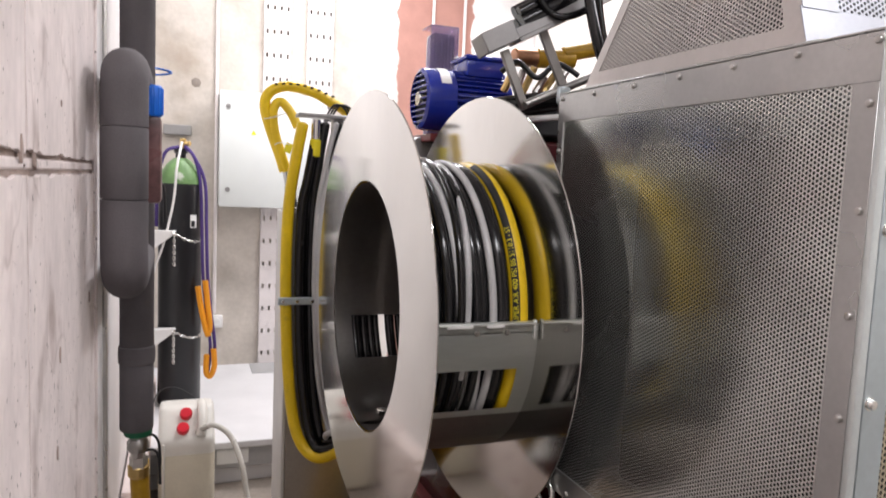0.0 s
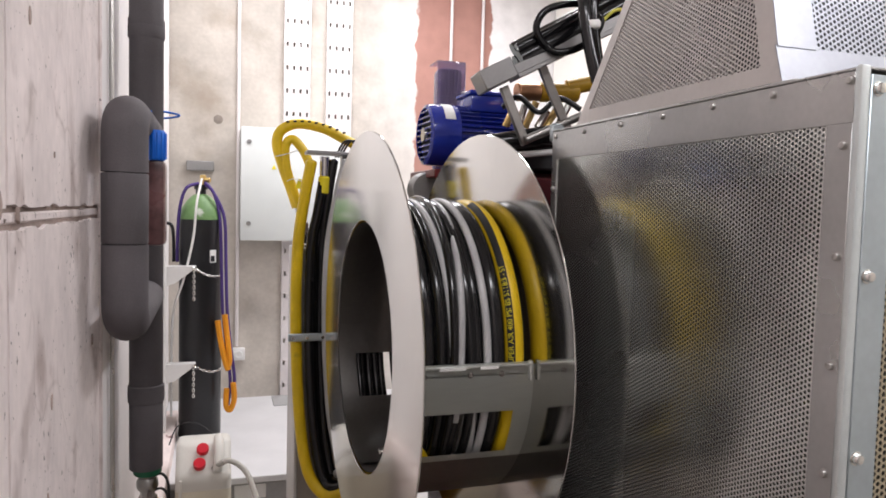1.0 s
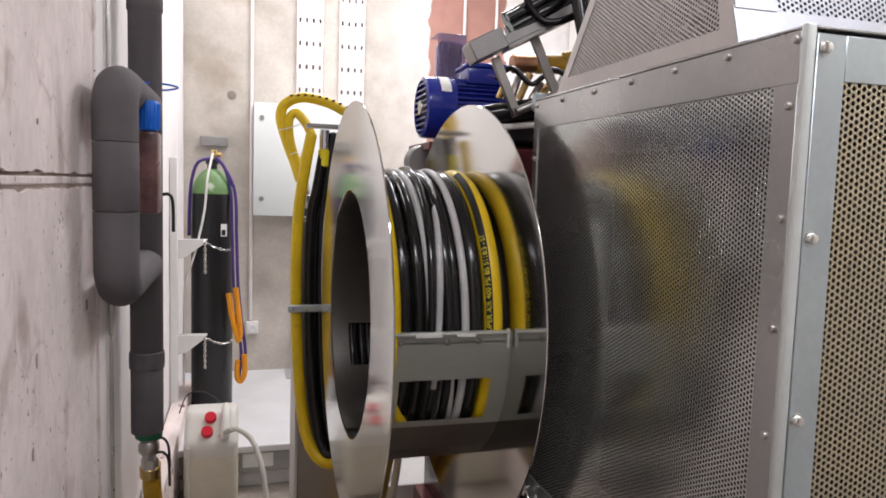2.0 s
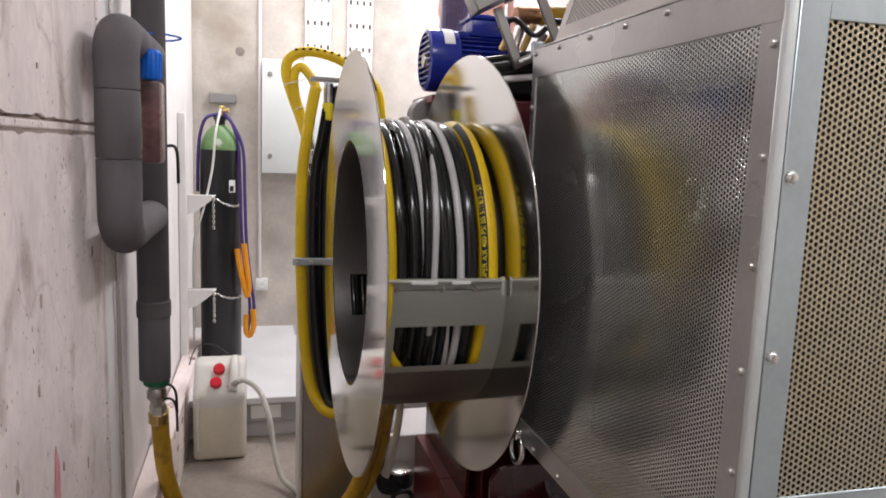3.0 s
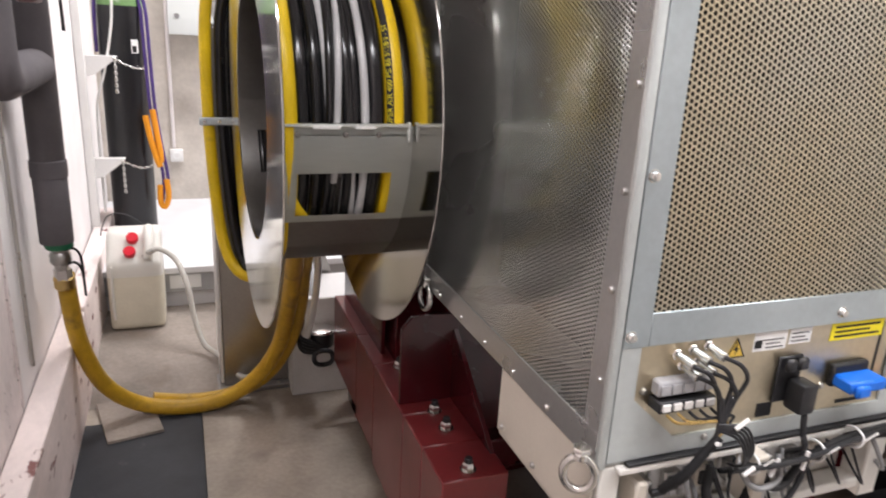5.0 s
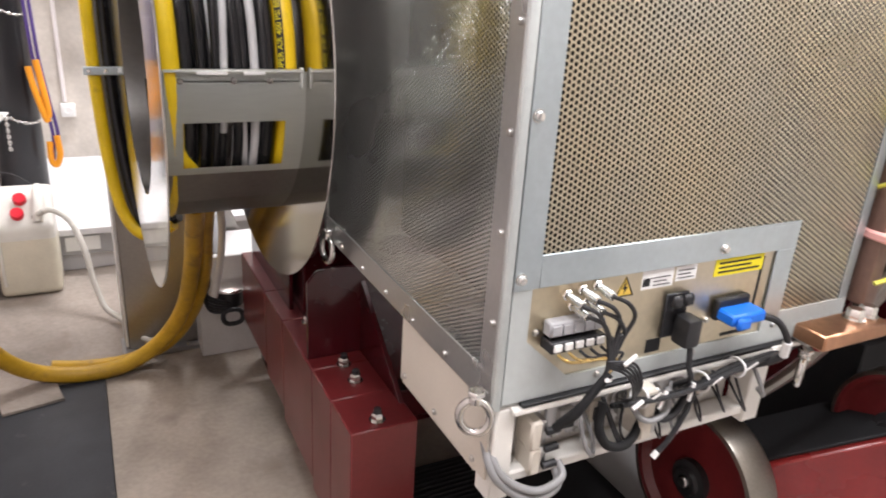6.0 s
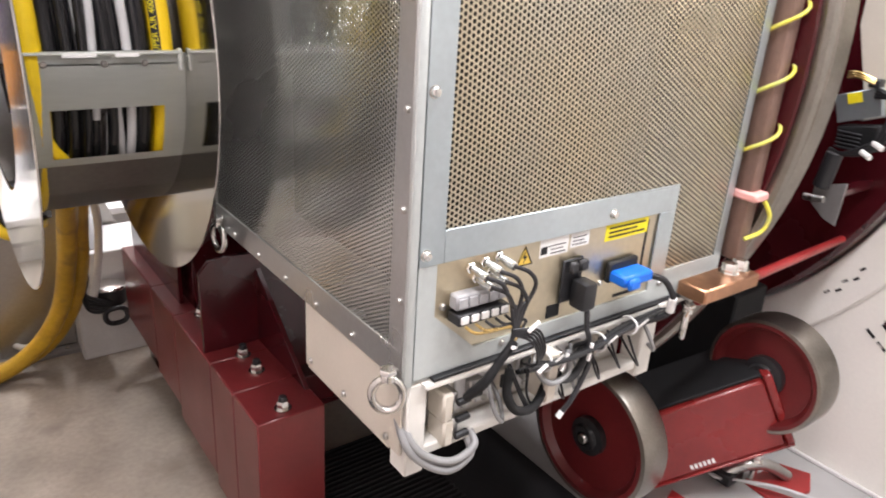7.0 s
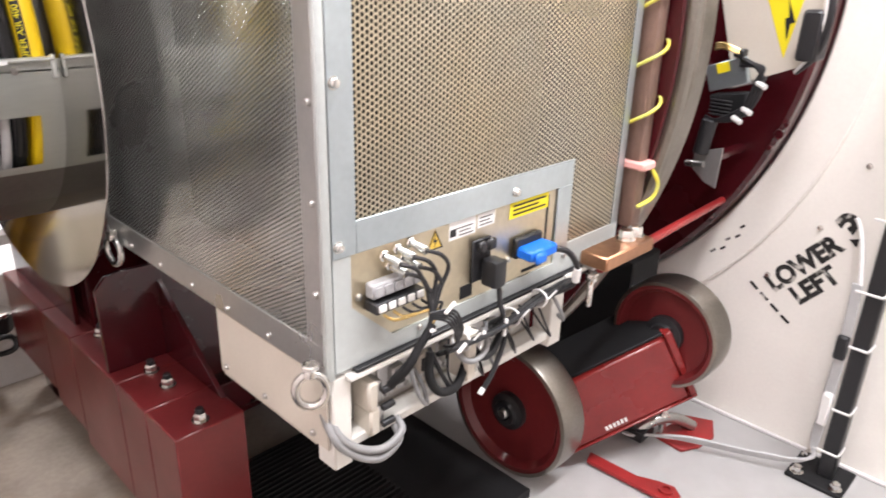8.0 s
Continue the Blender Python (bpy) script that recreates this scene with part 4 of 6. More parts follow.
part("front_border", joined(strip([(0.771, HB0 - 0.001, HZ0), (1.45, HB0 - 0.001, HZ0), (1.45, HB0 + 0.014, HZ0 + 0.052), (0.771, HB0 + 0.014, HZ0 + 0.052)], (0, 0.002, 0)),
                            strip([(0.773, HB0 + 0.012, HZ0 + 0.05), (0.838, HB0 + 0.012, HZ0 + 0.05), (0.865, HT0 - 0.001, HZ1), (0.80, HT0 - 0.001, HZ1)], (0, 0.002, 0)),
                            strip([(1.39, HB0 + 0.012, HZ0 + 0.05), (1.45, HB0 + 0.012, HZ0 + 0.05), (1.42, HT0 - 0.001, HZ1), (1.37, HT0 - 0.001, HZ1)], (0, 0.002, 0))), M["hood_white"], hood, "pale galvanised front")
part("top", bx(0.80, 1.42, HT0, HT1, HZ1, HZ1 + 0.003, 0.001), M["hood"], hood)
part("flange", bx(0.764, 1.455, HB0 - 0.03, HB1 + 0.01, Z1 + 0.0005, Z1 + 0.004, 0.001), M["zinc_dull"], hood)
part("back_border", strip([(0.772, HB1, HZ0), (1.45, HB1, HZ0), (1.42, HT1, HZ1), (0.80, HT1, HZ1)], (0, -0.002, 0)), M["hood"], hood)
part("right_border", strip([(1.45, HB0, HZ0), (1.45, HB1, HZ0), (1.42, HT1, HZ1), (1.42, HT0, HZ1)], (-0.002, 0, 0)), M["hood"], hood)
# Added dark box that keeps the front holes of the hood black.
part("dark_backing", bx(0.86, 1.36, 1.02, 1.09, HZ0, 1.97, 0.008), M["dark"], hood, "dark box added for the shade behind the holes")
for k in range(3):
    part("inner_duct", turned(rod((-0.11, 0, 0), (0.10, 0, 0), 0.035, 16), pose(0.86 + 0.02 * k, 1.19 + 0.05 * k, 1.80 + 0.075 * k, 12, 8, 70 + 12 * k)), M["chrome"], hood, "shiny foil duct behind the mesh")


# rack under the cabinet
rack = thing("connector_rack", (1.03, 0.9, 0.67), "beige steel connector rack bolted under the cabinet", "rack")
part("side_plate", bx(X0 + 0.002, X0 + 0.006, 0.765, 1.07, 0.705, Z0 - 0.005, 0.001), M["beige"], rack)
part("corner_post", bx(X0 + 0.008, X0 + 0.042, 0.757, 0.80, 0.668, Z0 - 0.005, 0.003), M["beige_light"], rack)
part("corner_post", bx(1.285, 1.325, 0.757, 0.80, 0.675, Z0 - 0.005, 0.003), M["beige_light"], rack)
part("bottom_rail", bx(X0 + 0.03, 1.29, 0.762, 0.80, 0.690, 0.708, 0.003), M["beige_light"], rack)
part("top_rail", bx(X0 + 0.03, 1.33, 0.745, 0.80, 0.818, 0.828, 0.002), M["beige_light"], rack)
part("back_plate", bx(X0 + 0.03, 1.29, 0.81, 0.815, 0.70, 0.82, 0.001), M["beige_light"], rack)
part("floor_plate", bx(X0 + 0.006, 1.29, 0.80, 1.07, 0.695, 0.70, 0.001), M["beige"], rack)
for k in range(9):
    x = 0.86 + 0.044 * k
    part("module", bx(x - 0.017, x + 0.017, 0.802, 0.809, 0.716, 0.806, 0.002), M["platform"], rack)
    shared("screw", SCREW, rack, facing(x, 0.802, 0.722, "-y"))
for y in (0.80, 0.93, 1.05):
    shared("screw", SCREW, rack, facing(X0 + 0.002, y, 0.72, "-x"))
part("gasket", bx(0.80, 1.385, 0.745, 0.756, 0.829, 0.8345, 0.001), M["black"], rack, "black rubber strip")
part("tray_edge", bx(1.30, 1.40, 0.742, 0.80, 0.822, 0.832, 0.002), M["beige_light"], rack)
for x0, x1, z0, z1, y in ((0.825, 0.845, 0.745, 0.795, 0.775), (0.828, 0.848, 0.700, 0.747, 0.775), (1.005, 1.03, 0.735, 0.825, 0.745)):
    c = part("connector", bx(x0, x1, y - 0.025, y + 0.02, z0, z1, 0.004), M["beige"], rack, "metal connector hood")
    part("shell", bx(x1, x1 + 0.012, y - 0.02, y + 0.015, z0 + 0.005, z1 - 0.005, 0.003), M["steel"], c)
for k in range(3):
    part("thumb_screw", rod((0.85, 0.75, 0.715 + 0.03 * k), (0.872, 0.748, 0.718 + 0.03 * k), 0.006, 10), M["black"], rack)
part("grey_cable", tube([(0.875, 0.75, 0.705), (0.87, 0.735, 0.685), (0.83, 0.735, 0.672), (0.785, 0.745, 0.70), (0.762, 0.76, 0.74), (0.78, 0.83, 0.80)], 0.007, 10), M["grey_cable"], rack, "thick grey cable loop")
part("grey_cable", tube([(0.88, 0.752, 0.715), (0.875, 0.733, 0.70), (0.835, 0.733, 0.688), (0.79, 0.742, 0.71), (0.768, 0.76, 0.745), (0.785, 0.83, 0.80)], 0.006, 10), M["grey_cable"], rack)


# connection panel
panel = thing("connection_panel", (1.03, Y0, 0.862), "gold passivated connection panel with sockets, labels and plugged cables", "panel")
part("plate", prism([(0.80, 0.93), (0.875, 0.862), (1.27, 0.862), (1.27, 1.008), (0.80, 1.008)], "y", Y0 + 0.0025, Y0 + 0.005), M["gold"], panel)
PY = Y0 + 0.0025
for x, z in ((0.857, 0.992), (0.882, 0.996), (0.907, 0.999), (0.868, 0.975), (0.893, 0.978)):
    s = part("coax_socket", joined(rod((x, PY, z), (x, PY - 0.008, z), 0.0085, 6), rod((x, PY - 0.008, z), (x + 0.004, PY - 0.026, z - 0.004), 0.0056, 14), rod((x + 0.003, PY - 0.016, z - 0.003), (x + 0.006, PY - 0.034, z - 0.006), 0.0068, 14)), M["chrome"], panel)
    p = Vector((x + 0.006, PY - 0.032, z - 0.006))
    part("coax_cable", tube([p, p + Vector((0.015, -0.016, -0.006)), p + Vector((0.032, -0.014, -0.03)), (0.917 + (x - 0.88) * 0.5, PY - 0.045, 0.932), (0.905, PY - 0.05, 0.885), (0.87, PY - 0.045, 0.838), (0.855, 0.735, 0.80)], 0.0032, 8), M["black"], s)
part("relay_cover", bx(0.825, 0.912, PY - 0.02, PY, 0.937, 0.960, 0.003), M["clear_grey"], panel, "clear relay covers")
part("terminal_bar", bx(0.824, 0.916, PY - 0.028, PY, 0.917, 0.934, 0.002), M["black"], panel, "black terminal strip")
for k in range(5):
    x = 0.834 + 0.018 * k
    part("terminal", bx(x - 0.0065, x + 0.0065, PY - 0.031, PY - 0.027, 0.921, 0.932, 0.001), M["white_plastic"], panel)
    part("relay", bx(x - 0.008, x + 0.008, PY - 0.024, PY - 0.0205, 0.942, 0.957, 0.001), M["clear_grey"], panel)
    part("wire", tube([(x, PY - 0.03, 0.918), (x + 0.01, PY - 0.04, 0.910), (x + 0.03, PY - 0.044, 0.908), (0.92, PY - 0.048, 0.905 - 0.003 * k), (0.91, PY - 0.05, 0.882), (0.872, PY - 0.046, 0.84)], 0.0022, 6), M["brass"] if k < 2 else M["black"], panel)
for k in range(5):
    part("harness_wire", tube([(0.905, PY - 0.05, 0.895 + 0.002 * k), (0.93 + 0.004 * k, PY - 0.06, 0.885 + 0.003 * k), (0.95 + 0.004 * k, PY - 0.06, 0.86), (0.962, PY - 0.05, 0.83), (0.97, 0.74, 0.81)], 0.0021, 7), M["black"], panel)
part("harness", tube([(0.91, PY - 0.052, 0.885), (0.885, PY - 0.05, 0.855), (0.865, PY - 0.046, 0.825), (0.853, 0.735, 0.792)], 0.0068, 10), M["black_matte"], panel, "black taped cable harness")
for p0, p1 in (((0.898, PY - 0.062, 0.882), (0.915, PY - 0.05, 0.872)), ((0.925, PY - 0.062, 0.90), (0.945, PY - 0.062, 0.912)), ((0.955, PY - 0.062, 0.822), (0.975, PY - 0.06, 0.83)), ((1.08, PY - 0.05, 0.80), (1.085, PY - 0.05, 0.83)), ((1.02, PY - 0.05, 0.80), (1.03, PY - 0.05, 0.828))):
    part("tie", rod(p0, p1, 0.0032, 8), M["white_plastic"], panel, "white cable tie")
bmt = prism([(0.945, 0.972), (0.979, 0.972), (0.962, 1.003)], "y", PY - 0.0006, PY)
part("warning_sticker", bmt, M["sticker_amber"], panel, "amber triangle warning sticker", True)
part("warning_bolt", prism([(0.960, 0.976), (0.967, 0.987), (0.962, 0.987), (0.964, 0.996), (0.957, 0.984), (0.962, 0.984)], "y", PY - 0.0012, PY - 0.0006), M["print_black"], panel, "", True)
part("warning_edge", joined(prism([(0.945, 0.972), (0.979, 0.972), (0.977, 0.974), (0.947, 0.974)], "y", PY - 0.0012, PY - 0.0006), prism([(0.945, 0.972), (0.9485, 0.974), (0.962, 0.9995), (0.962, 1.003)], "y", PY - 0.0012, PY - 0.0006),
                           prism([(0.979, 0.972), (0.9755, 0.974), (0.962, 0.9995), (0.962, 1.003)], "y", PY - 0.0012, PY - 0.0006)), M["print_black"], panel, "", True)
for x0, x1, z0, z1 in ((0.992, 1.052, 0.977, 1.0065), (1.057, 1.098, 0.982, 1.0055)):
    lab = part("type_label", bx(x0, x1, PY - 0.0008, PY, z0, z1, 0), M["white_label"], panel, "white printed type label")
    for k in range(3):
        part("print_bar", bx(x0 + 0.004 + (0.018 if k < 2 and x1 - x0 > 0.05 else 0), x1 - 0.006 - 0.006 * (k % 2), PY - 0.0014, PY - 0.0008, z0 + 0.004 + 0.006 * k, z0 + 0.0055 + 0.006 * k, 0), M["print_black"], lab, "", True)
part("label_mark", bx(0.994, 1.007, PY - 0.0014, PY - 0.0008, 0.982, 0.993, 0), M["print_black"], panel, "", True)
yl = part("yellow_label", bx(1.137, 1.243, PY - 0.0008, PY, 0.978, 1.006, 0), M["yellow"], panel, "yellow warning label")
for k in range(3):
    part("print_bar", bx(1.145, 1.235 - 0.02 * (k % 2), PY - 0.0014, PY - 0.0008, 0.983 + 0.0075 * k, 0.986 + 0.0075 * k, 0), M["print_black"], yl, "", True)
socket = part("mains_inlet", bx(1.044, 1.09, PY - 0.005, PY, 0.89, 0.964, 0.004), M["black"], panel, "black mains inlet with switch")
for x in (1.048, 1.07):
    part("switch", bx(x, x + 0.02, PY - 0.018, PY - 0.008, 0.944, 0.964, 0.004), M["black"], socket)
plug = part("mains_plug", bx(1.062, 1.092, PY - 0.04, PY - 0.006, 0.884, 0.932, 0.006, 2), M["black"], panel, "black mains plug")
part("mains_cable", tube([(1.078, PY - 0.035, 0.884), (1.078, PY - 0.04, 0.855), (1.08, PY - 0.045, 0.835), (1.085, 0.74, 0.81), (1.10, 0.755, 0.79)], 0.0045, 9), M["black"], plug)
bp = part("blue_plug", joined(bx(1.15, 1.222, PY - 0.045, PY - 0.008, 0.908, 0.928, 0.004), bx(1.152, 1.18, PY - 0.055, PY - 0.045, 0.906, 0.926, 0.004)), M["blue_plastic"], panel, "bright blue connector plug")
part("blue_socket", bx(1.148, 1.22, PY - 0.012, PY, 0.905, 0.942, 0.003), M["print_black"], panel, "black socket frame")
part("blue_cable", tube([(1.22, PY - 0.035, 0.915), (1.248, PY - 0.05, 0.905), (1.268, PY - 0.06, 0.87), (1.272, PY - 0.05, 0.835), (1.24, 0.735, 0.812), (1.15, 0.745, 0.80)], 0.0055, 10), M["black"], bp)
part("cable_tag", rod((1.268, PY - 0.06, 0.872), (1.273, PY - 0.055, 0.842), 0.0075, 10), M["white_plastic"], bp, "white cable tag")
part("slot", bx(1.24, 1.246, PY - 0.0006, PY, 0.90, 1.0, 0), M["print_black"], panel, "", True)
part("slot", bx(1.18, 1.24, PY - 0.0006, PY, 0.868, 0.874, 0), M["print_black"], panel, "", True)
part("data_plate", bx(1.022, 1.05, PY - 0.001, PY, 0.868, 0.89, 0), M["black_matte"], panel)
for x in (1.14, 0.815, 1.255):
    shared("screw", SCREW, panel, facing(x, PY, 0.905 if x > 0.9 else 0.94, "-y"))
for k in range(5):
    y = 0.74 - 0.006 * k
    part("bundle_cable", tube([(0.955, y, 0.80 + 0.004 * k), (1.03, y - 0.012, 0.808 + 0.003 * k), (1.10, y - 0.008, 0.80 + 0.005 * k), (1.19, y, 0.815 + 0.003 * k), (1.30, y + 0.01, 0.818 + 0.003 * k)], 0.0042, 8), M["black"] if k % 3 else M["black_matte"], panel)
part("loop_cable", tube([(0.935, 0.735, 0.815), (0.925, 0.725, 0.78), (0.945, 0.722, 0.745), (0.985, 0.725, 0.735), (1.01, 0.73, 0.76), (1.012, 0.735, 0.80)], 0.0075, 10), M["black_matte"], panel, "thick black cable loop")
part("loop_cable", tube([(1.03, 0.735, 0.80), (1.04, 0.725, 0.77), (1.07, 0.725, 0.765), (1.10, 0.73, 0.79), (1.11, 0.735, 0.81)], 0.007, 10), M["black"], panel)
part("tail_cable", tube([(1.12, 0.735, 0.81), (1.10, 0.722, 0.775), (1.07, 0.718, 0.73), (1.05, 0.72, 0.705)], 0.0045, 8), M["black"], panel)
part("tail_tip", rod((1.05, 0.72, 0.706), (1.042, 0.721, 0.696), 0.005, 8), M["white_plastic"], panel)

# small wiring in front of the rack
random.seed(5)
for k in range(9):
    x = 0.90 + 0.045 * k
    d1, d2 = random.uniform(-0.02, 0.02), random.uniform(0.02, 0.05)
    part("rack_wire", tube([(x, 0.748, 0.812), (x + d1, 0.73, 0.80 - d2), (x + d1 + 0.025, 0.735, 0.765 - d2), (x + 0.05, 0.765, 0.755 - d2 * 0.5), (x + 0.055, 0.802, 0.76)], random.choice((0.0022, 0.003, 0.0038)), 7), M["black"] if k % 4 else M["grey_cable"], panel)
for x, z in ((1.00, 0.812), (1.125, 0.811), (1.20, 0.822)):
    part("tie", tube([(x + 0.004 * math.sin(a), 0.730 + 0.019 * math.cos(a), z + 0.014 * math.sin(a)) for a in [2 * math.pi * i / 12 for i in range(12)]], 0.0022, 6, True, 3), M["white_plastic"], panel, "white cable tie")
    part("tie_tail", rod((x, 0.708, z + 0.006), (x + 0.012, 0.700, z + 0.022), 0.0017, 6), M["white_plastic"], panel, "white cable tie end")
part("grey_loop", tube([(0.985, 0.735, 0.81), (0.995, 0.718, 0.785), (1.02, 0.715, 0.775), (1.05, 0.718, 0.785), (1.06, 0.735, 0.812)], 0.005, 9), M["grey_cable"], panel, "thin grey cable loop")
for k in range(6):
    x = 0.905 + 0.058 * k
    cn = part("rack_connector", bx(x, x + 0.03, 0.788, 0.803, 0.735, 0.772, 0.003), M["beige"] if k % 2 else M["steel"], panel, "small metal rack connector")
    part("pin_block", bx(x + 0.005, x + 0.025, 0.784, 0.789, 0.742, 0.765, 0.001), M["black"], cn)


# lifting eyes
def lifting_eye(loc, r, face=0):
    """A bow shackle hung from a swivel bolt."""
    x, y, z = loc
    e = thing("lifting_eye", loc, "plated steel lifting eye bolt under the cabinet edge", "lifting eye", "lifting eyes of the cabinet")
    pts = [(x + r * math.cos(a) * math.cos(radians(face)), y + r * math.cos(a) * math.sin(radians(face)), z - r * 1.25 + r * 1.2 * math.sin(a)) for a in [2 * math.pi * i / 20 for i in range(20)]]
    part("bow", tube(pts, r * 0.29, 10, True, 2), M["chrome"], e)
    part("swivel", joined(rod((x, y, z - r * 0.2), (x, y, z + r * 0.35), r * 0.5, 16), rod((x, y, z + r * 0.35), (x, y, z + r * 0.7), r * 0.6, 6)), M["chrome"], e)
    return e


lifting_eye((0.733, 0.762, 0.850), 0.0215, -34)
lifting_eye((0.745, 1.455, 0.845), 0.024, 100)
lifting_eye((1.385, 0.738, 0.80), 0.022, 30)

# copper bar clamp, earth wire and conduit beside the cabinet
clampb = thing("copper_clamp", (1.41, 0.70, 0.84), "tarnished copper bar clamp with bolts at the cabinet corner", "clamp")
part("bar", bx(1.33, 1.50, 0.675, 0.735, 0.85, 0.878, 0.003), M["copper"], clampb)
part("bracket", bx(1.36, 1.40, 0.72, 0.757, 0.83, 0.86, 0.003), M["steel"], clampb)
for x in (1.44, 1.475):
    shared("nut", NUT, clampb, facing(x, 0.705, 0.878, "+z"))
part("stem", rod((1.40, 0.73, 0.85), (1.36, 0.79, 0.78), 0.008, 10), M["black"], clampb)
conduit = thing("tan_conduit", (1.53, 0.75, 0.88), "tan vertical conduit wrapped with green-yellow earth wire", "conduit")
part("pipe", bx(1.498, 1.534, 0.728, 0.765, 0.88, 1.75, 0.008, 2), M["brown_bar"], conduit)
part("earth_wire", tube([(1.516 + 0.03 * math.cos(a), 0.745 + 0.03 * math.sin(a), 1.05 + 0.0169 * a) for a in [i * math.pi / 8 for i in range(104)]], 0.0034, 8, raw=True), M["green_yellow"], conduit, "coiled green-yellow earth wire")
part("clip", bx(1.492, 1.537, 0.712, 0.768, 1.004, 1.021, 0.004), M["pink"], conduit, "pink plastic clip")
part("wire_tail", tube([(1.528, 0.715, 1.004), (1.54, 0.705, 0.975), (1.535, 0.71, 0.945), (1.50, 0.722, 0.93)], 0.0042, 8), M["green_yellow"], conduit)

# ---- hose reel ----
AY, AZ = AXIS
reel = thing("hose_reel", (0.56, AY, AZ - 0.505), "polished stainless hose reel with two flanges and wound hoses", "hose reel")
SKEW = 0.021  # the reel stands a trace out of square with the room


def flange(r0, r1, x, yaw):
    """A flange plate round the reel's axis."""
    return turned(ring((0, 0), r0, r1, -0.002, 0.002, 160, 0.001), pose(x, AY, AZ, 0, 0, yaw))


part("flange", flange(0.298, 0.508, 0.4065, 0.9), M["stainless"], reel, "polished steel flange with round opening")
part("flange", flange(0.012, 0.515, 0.6885, 1.6), M["stainless"], reel, "polished steel flange")


def shell(r, x0, x1, a0, a1, windows, thick=0.003, na=90):
    """Part of a cylinder round the reel's axis, with windows given as (x0, x1, angle0, angle1)."""
    xs = sorted({x0, x1, *[w[0] for w in windows], *[w[1] for w in windows]})
    an = sorted({a0, a1, *[w[2] for w in windows], *[w[3] for w in windows], *[a0 + (a1 - a0) * i / na for i in range(na + 1)]})
    bm = bmesh.new()
    grid = {}

    def vert(x, a):
        if (x, a) not in grid:
            grid[x, a] = bm.verts.new((x - SKEW * r * math.cos(radians(a)), AY + r * math.cos(radians(a)), AZ + r * math.sin(radians(a))))
        return grid[x, a]
    for p, q in zip(xs, xs[1:]):
        for s, t in zip(an, an[1:]):
            mx, ma = (p + q) / 2, (s + t) / 2
            if any(w[0] < mx < w[1] and w[2] < ma < w[3] for w in windows):
                continue
            bm.faces.new((vert(p, s), vert(q, s), vert(q, t), vert(p, t)))
    bmesh.ops.solidify(bm, geom=bm.faces[:], thickness=thick)
    return bm


part("core", shell(0.294, 0.408, 0.690, 0, 360, [(0.455, 0.60, a, a + 24) for a in (320, 200)]), M["core"], reel, "dull steel core with windows")
guard = part("guard", shell(0.350, 0.409, 0.6905, 177, 213, [(0.455, 0.649, 193, 210)]), M["drum_plate"], reel, "satin steel guard plate with window")
# Same plate bent under; its shade is put in as the darker core steel.
part("guard_underside", shell(0.349, 0.409, 0.6905, 213.2, 262, []), M["core"], guard, "guard underside, its shade put into darker steel")
part("guard_lip", bx(0.432, 0.690, AY - 0.358, AY - 0.340, AZ + 0.017, AZ + 0.022, 0.001), M["drum_plate"], guard)
part("lower_lip", bx(0.432, 0.690, 1.545, 1.575, 0.935, 0.941, 0.001), M["drum_plate"], guard)
part("label_strip", bx(0.49, 0.545, AY - 0.3595, AY - 0.3575, AZ + 0.013, AZ + 0.019, 0.0005), M["white_label"], guard, "white worn sticker")
part("label_strip", bx(0.575, 0.615, AY - 0.3595, AY - 0.3575, AZ + 0.013, AZ + 0.019, 0.0005), M["white_label"], guard, "white worn sticker")
DARK_SCREW = screw_mesh("screw", 0.0052, 0.004, M["core"])
for x in (0.461, 0.557, 0.625):
    shared("screw", DARK_SCREW, guard, facing(x, AY - 0.350, AZ + 0.001, "-y"))
part("weld_tab", bx(0.684, 0.692, AY - 0.356, AY - 0.344, AZ - 0.015, AZ + 0.026, 0.002), M["drum_plate"], guard)
for a in (262, 275):
    part("clip", bx(0.46, 0.50, AY + 0.29 * math.cos(radians(a)) - 0.012, AY + 0.29 * math.cos(radians(a)) + 0.012, AZ - 0.285, AZ - 0.27, 0.002), M["chrome"], reel)
part("axle_shaft", rod((0.697, AY, AZ), (0.78, AY, AZ), 0.03, 20), M["core"], reel)


TOP = 1.05  # the turns lie a little loose on top


def wound(x, r, off, mat, x_end=None, name="hose", label="", a0=0, a1=360, wob=0.003, phase=0.0):
    """One turn of hose lying on the reel; x_end lets the turn cross to another place."""
    full = a1 - a0 >= 360 and x_end is None
    k = 90
    pts = []
    for i in range(k if full else k + 1):
        f = i / k
        a = radians(a0 + (a1 - a0) * f)
        xx = x if x_end is None else x + (x_end - x) * (3 * f * f - 2 * f ** 3)
        rr = 0.337 - r + off + wob * math.sin(3 * a + phase)
        pts.append((xx - SKEW * rr * math.cos(a) + wob * math.sin(2 * a + phase), AY + rr * math.cos(a), AZ + rr * math.sin(a) * (TOP if math.sin(a) > 0 else 1)))
    return part(name, tube(pts, r, 14, full, raw=True), mat, reel, label)


HOSE_X = 0.6585
K, G, Yh = M["black_hose"], M["grey_hose"], M["yellow_hose"]
wound(0.438, 0.0205, 0.016, Yh, label="yellow air hose")
wound(0.468, 0.0165, 0.0, K, phase=0.4, label="glossy black hose", wob=0.001)
wound(0.496, 0.0115, 0.002, K, phase=1.0, wob=0.001)
wound(0.512, 0.0085, 0.0, G, x_end=0.52, a0=50, a1=196, phase=2.0, wob=0.0012, label="light grey cable")
wound(0.514, 0.0095, -0.004, K, phase=2.6, wob=0.001)
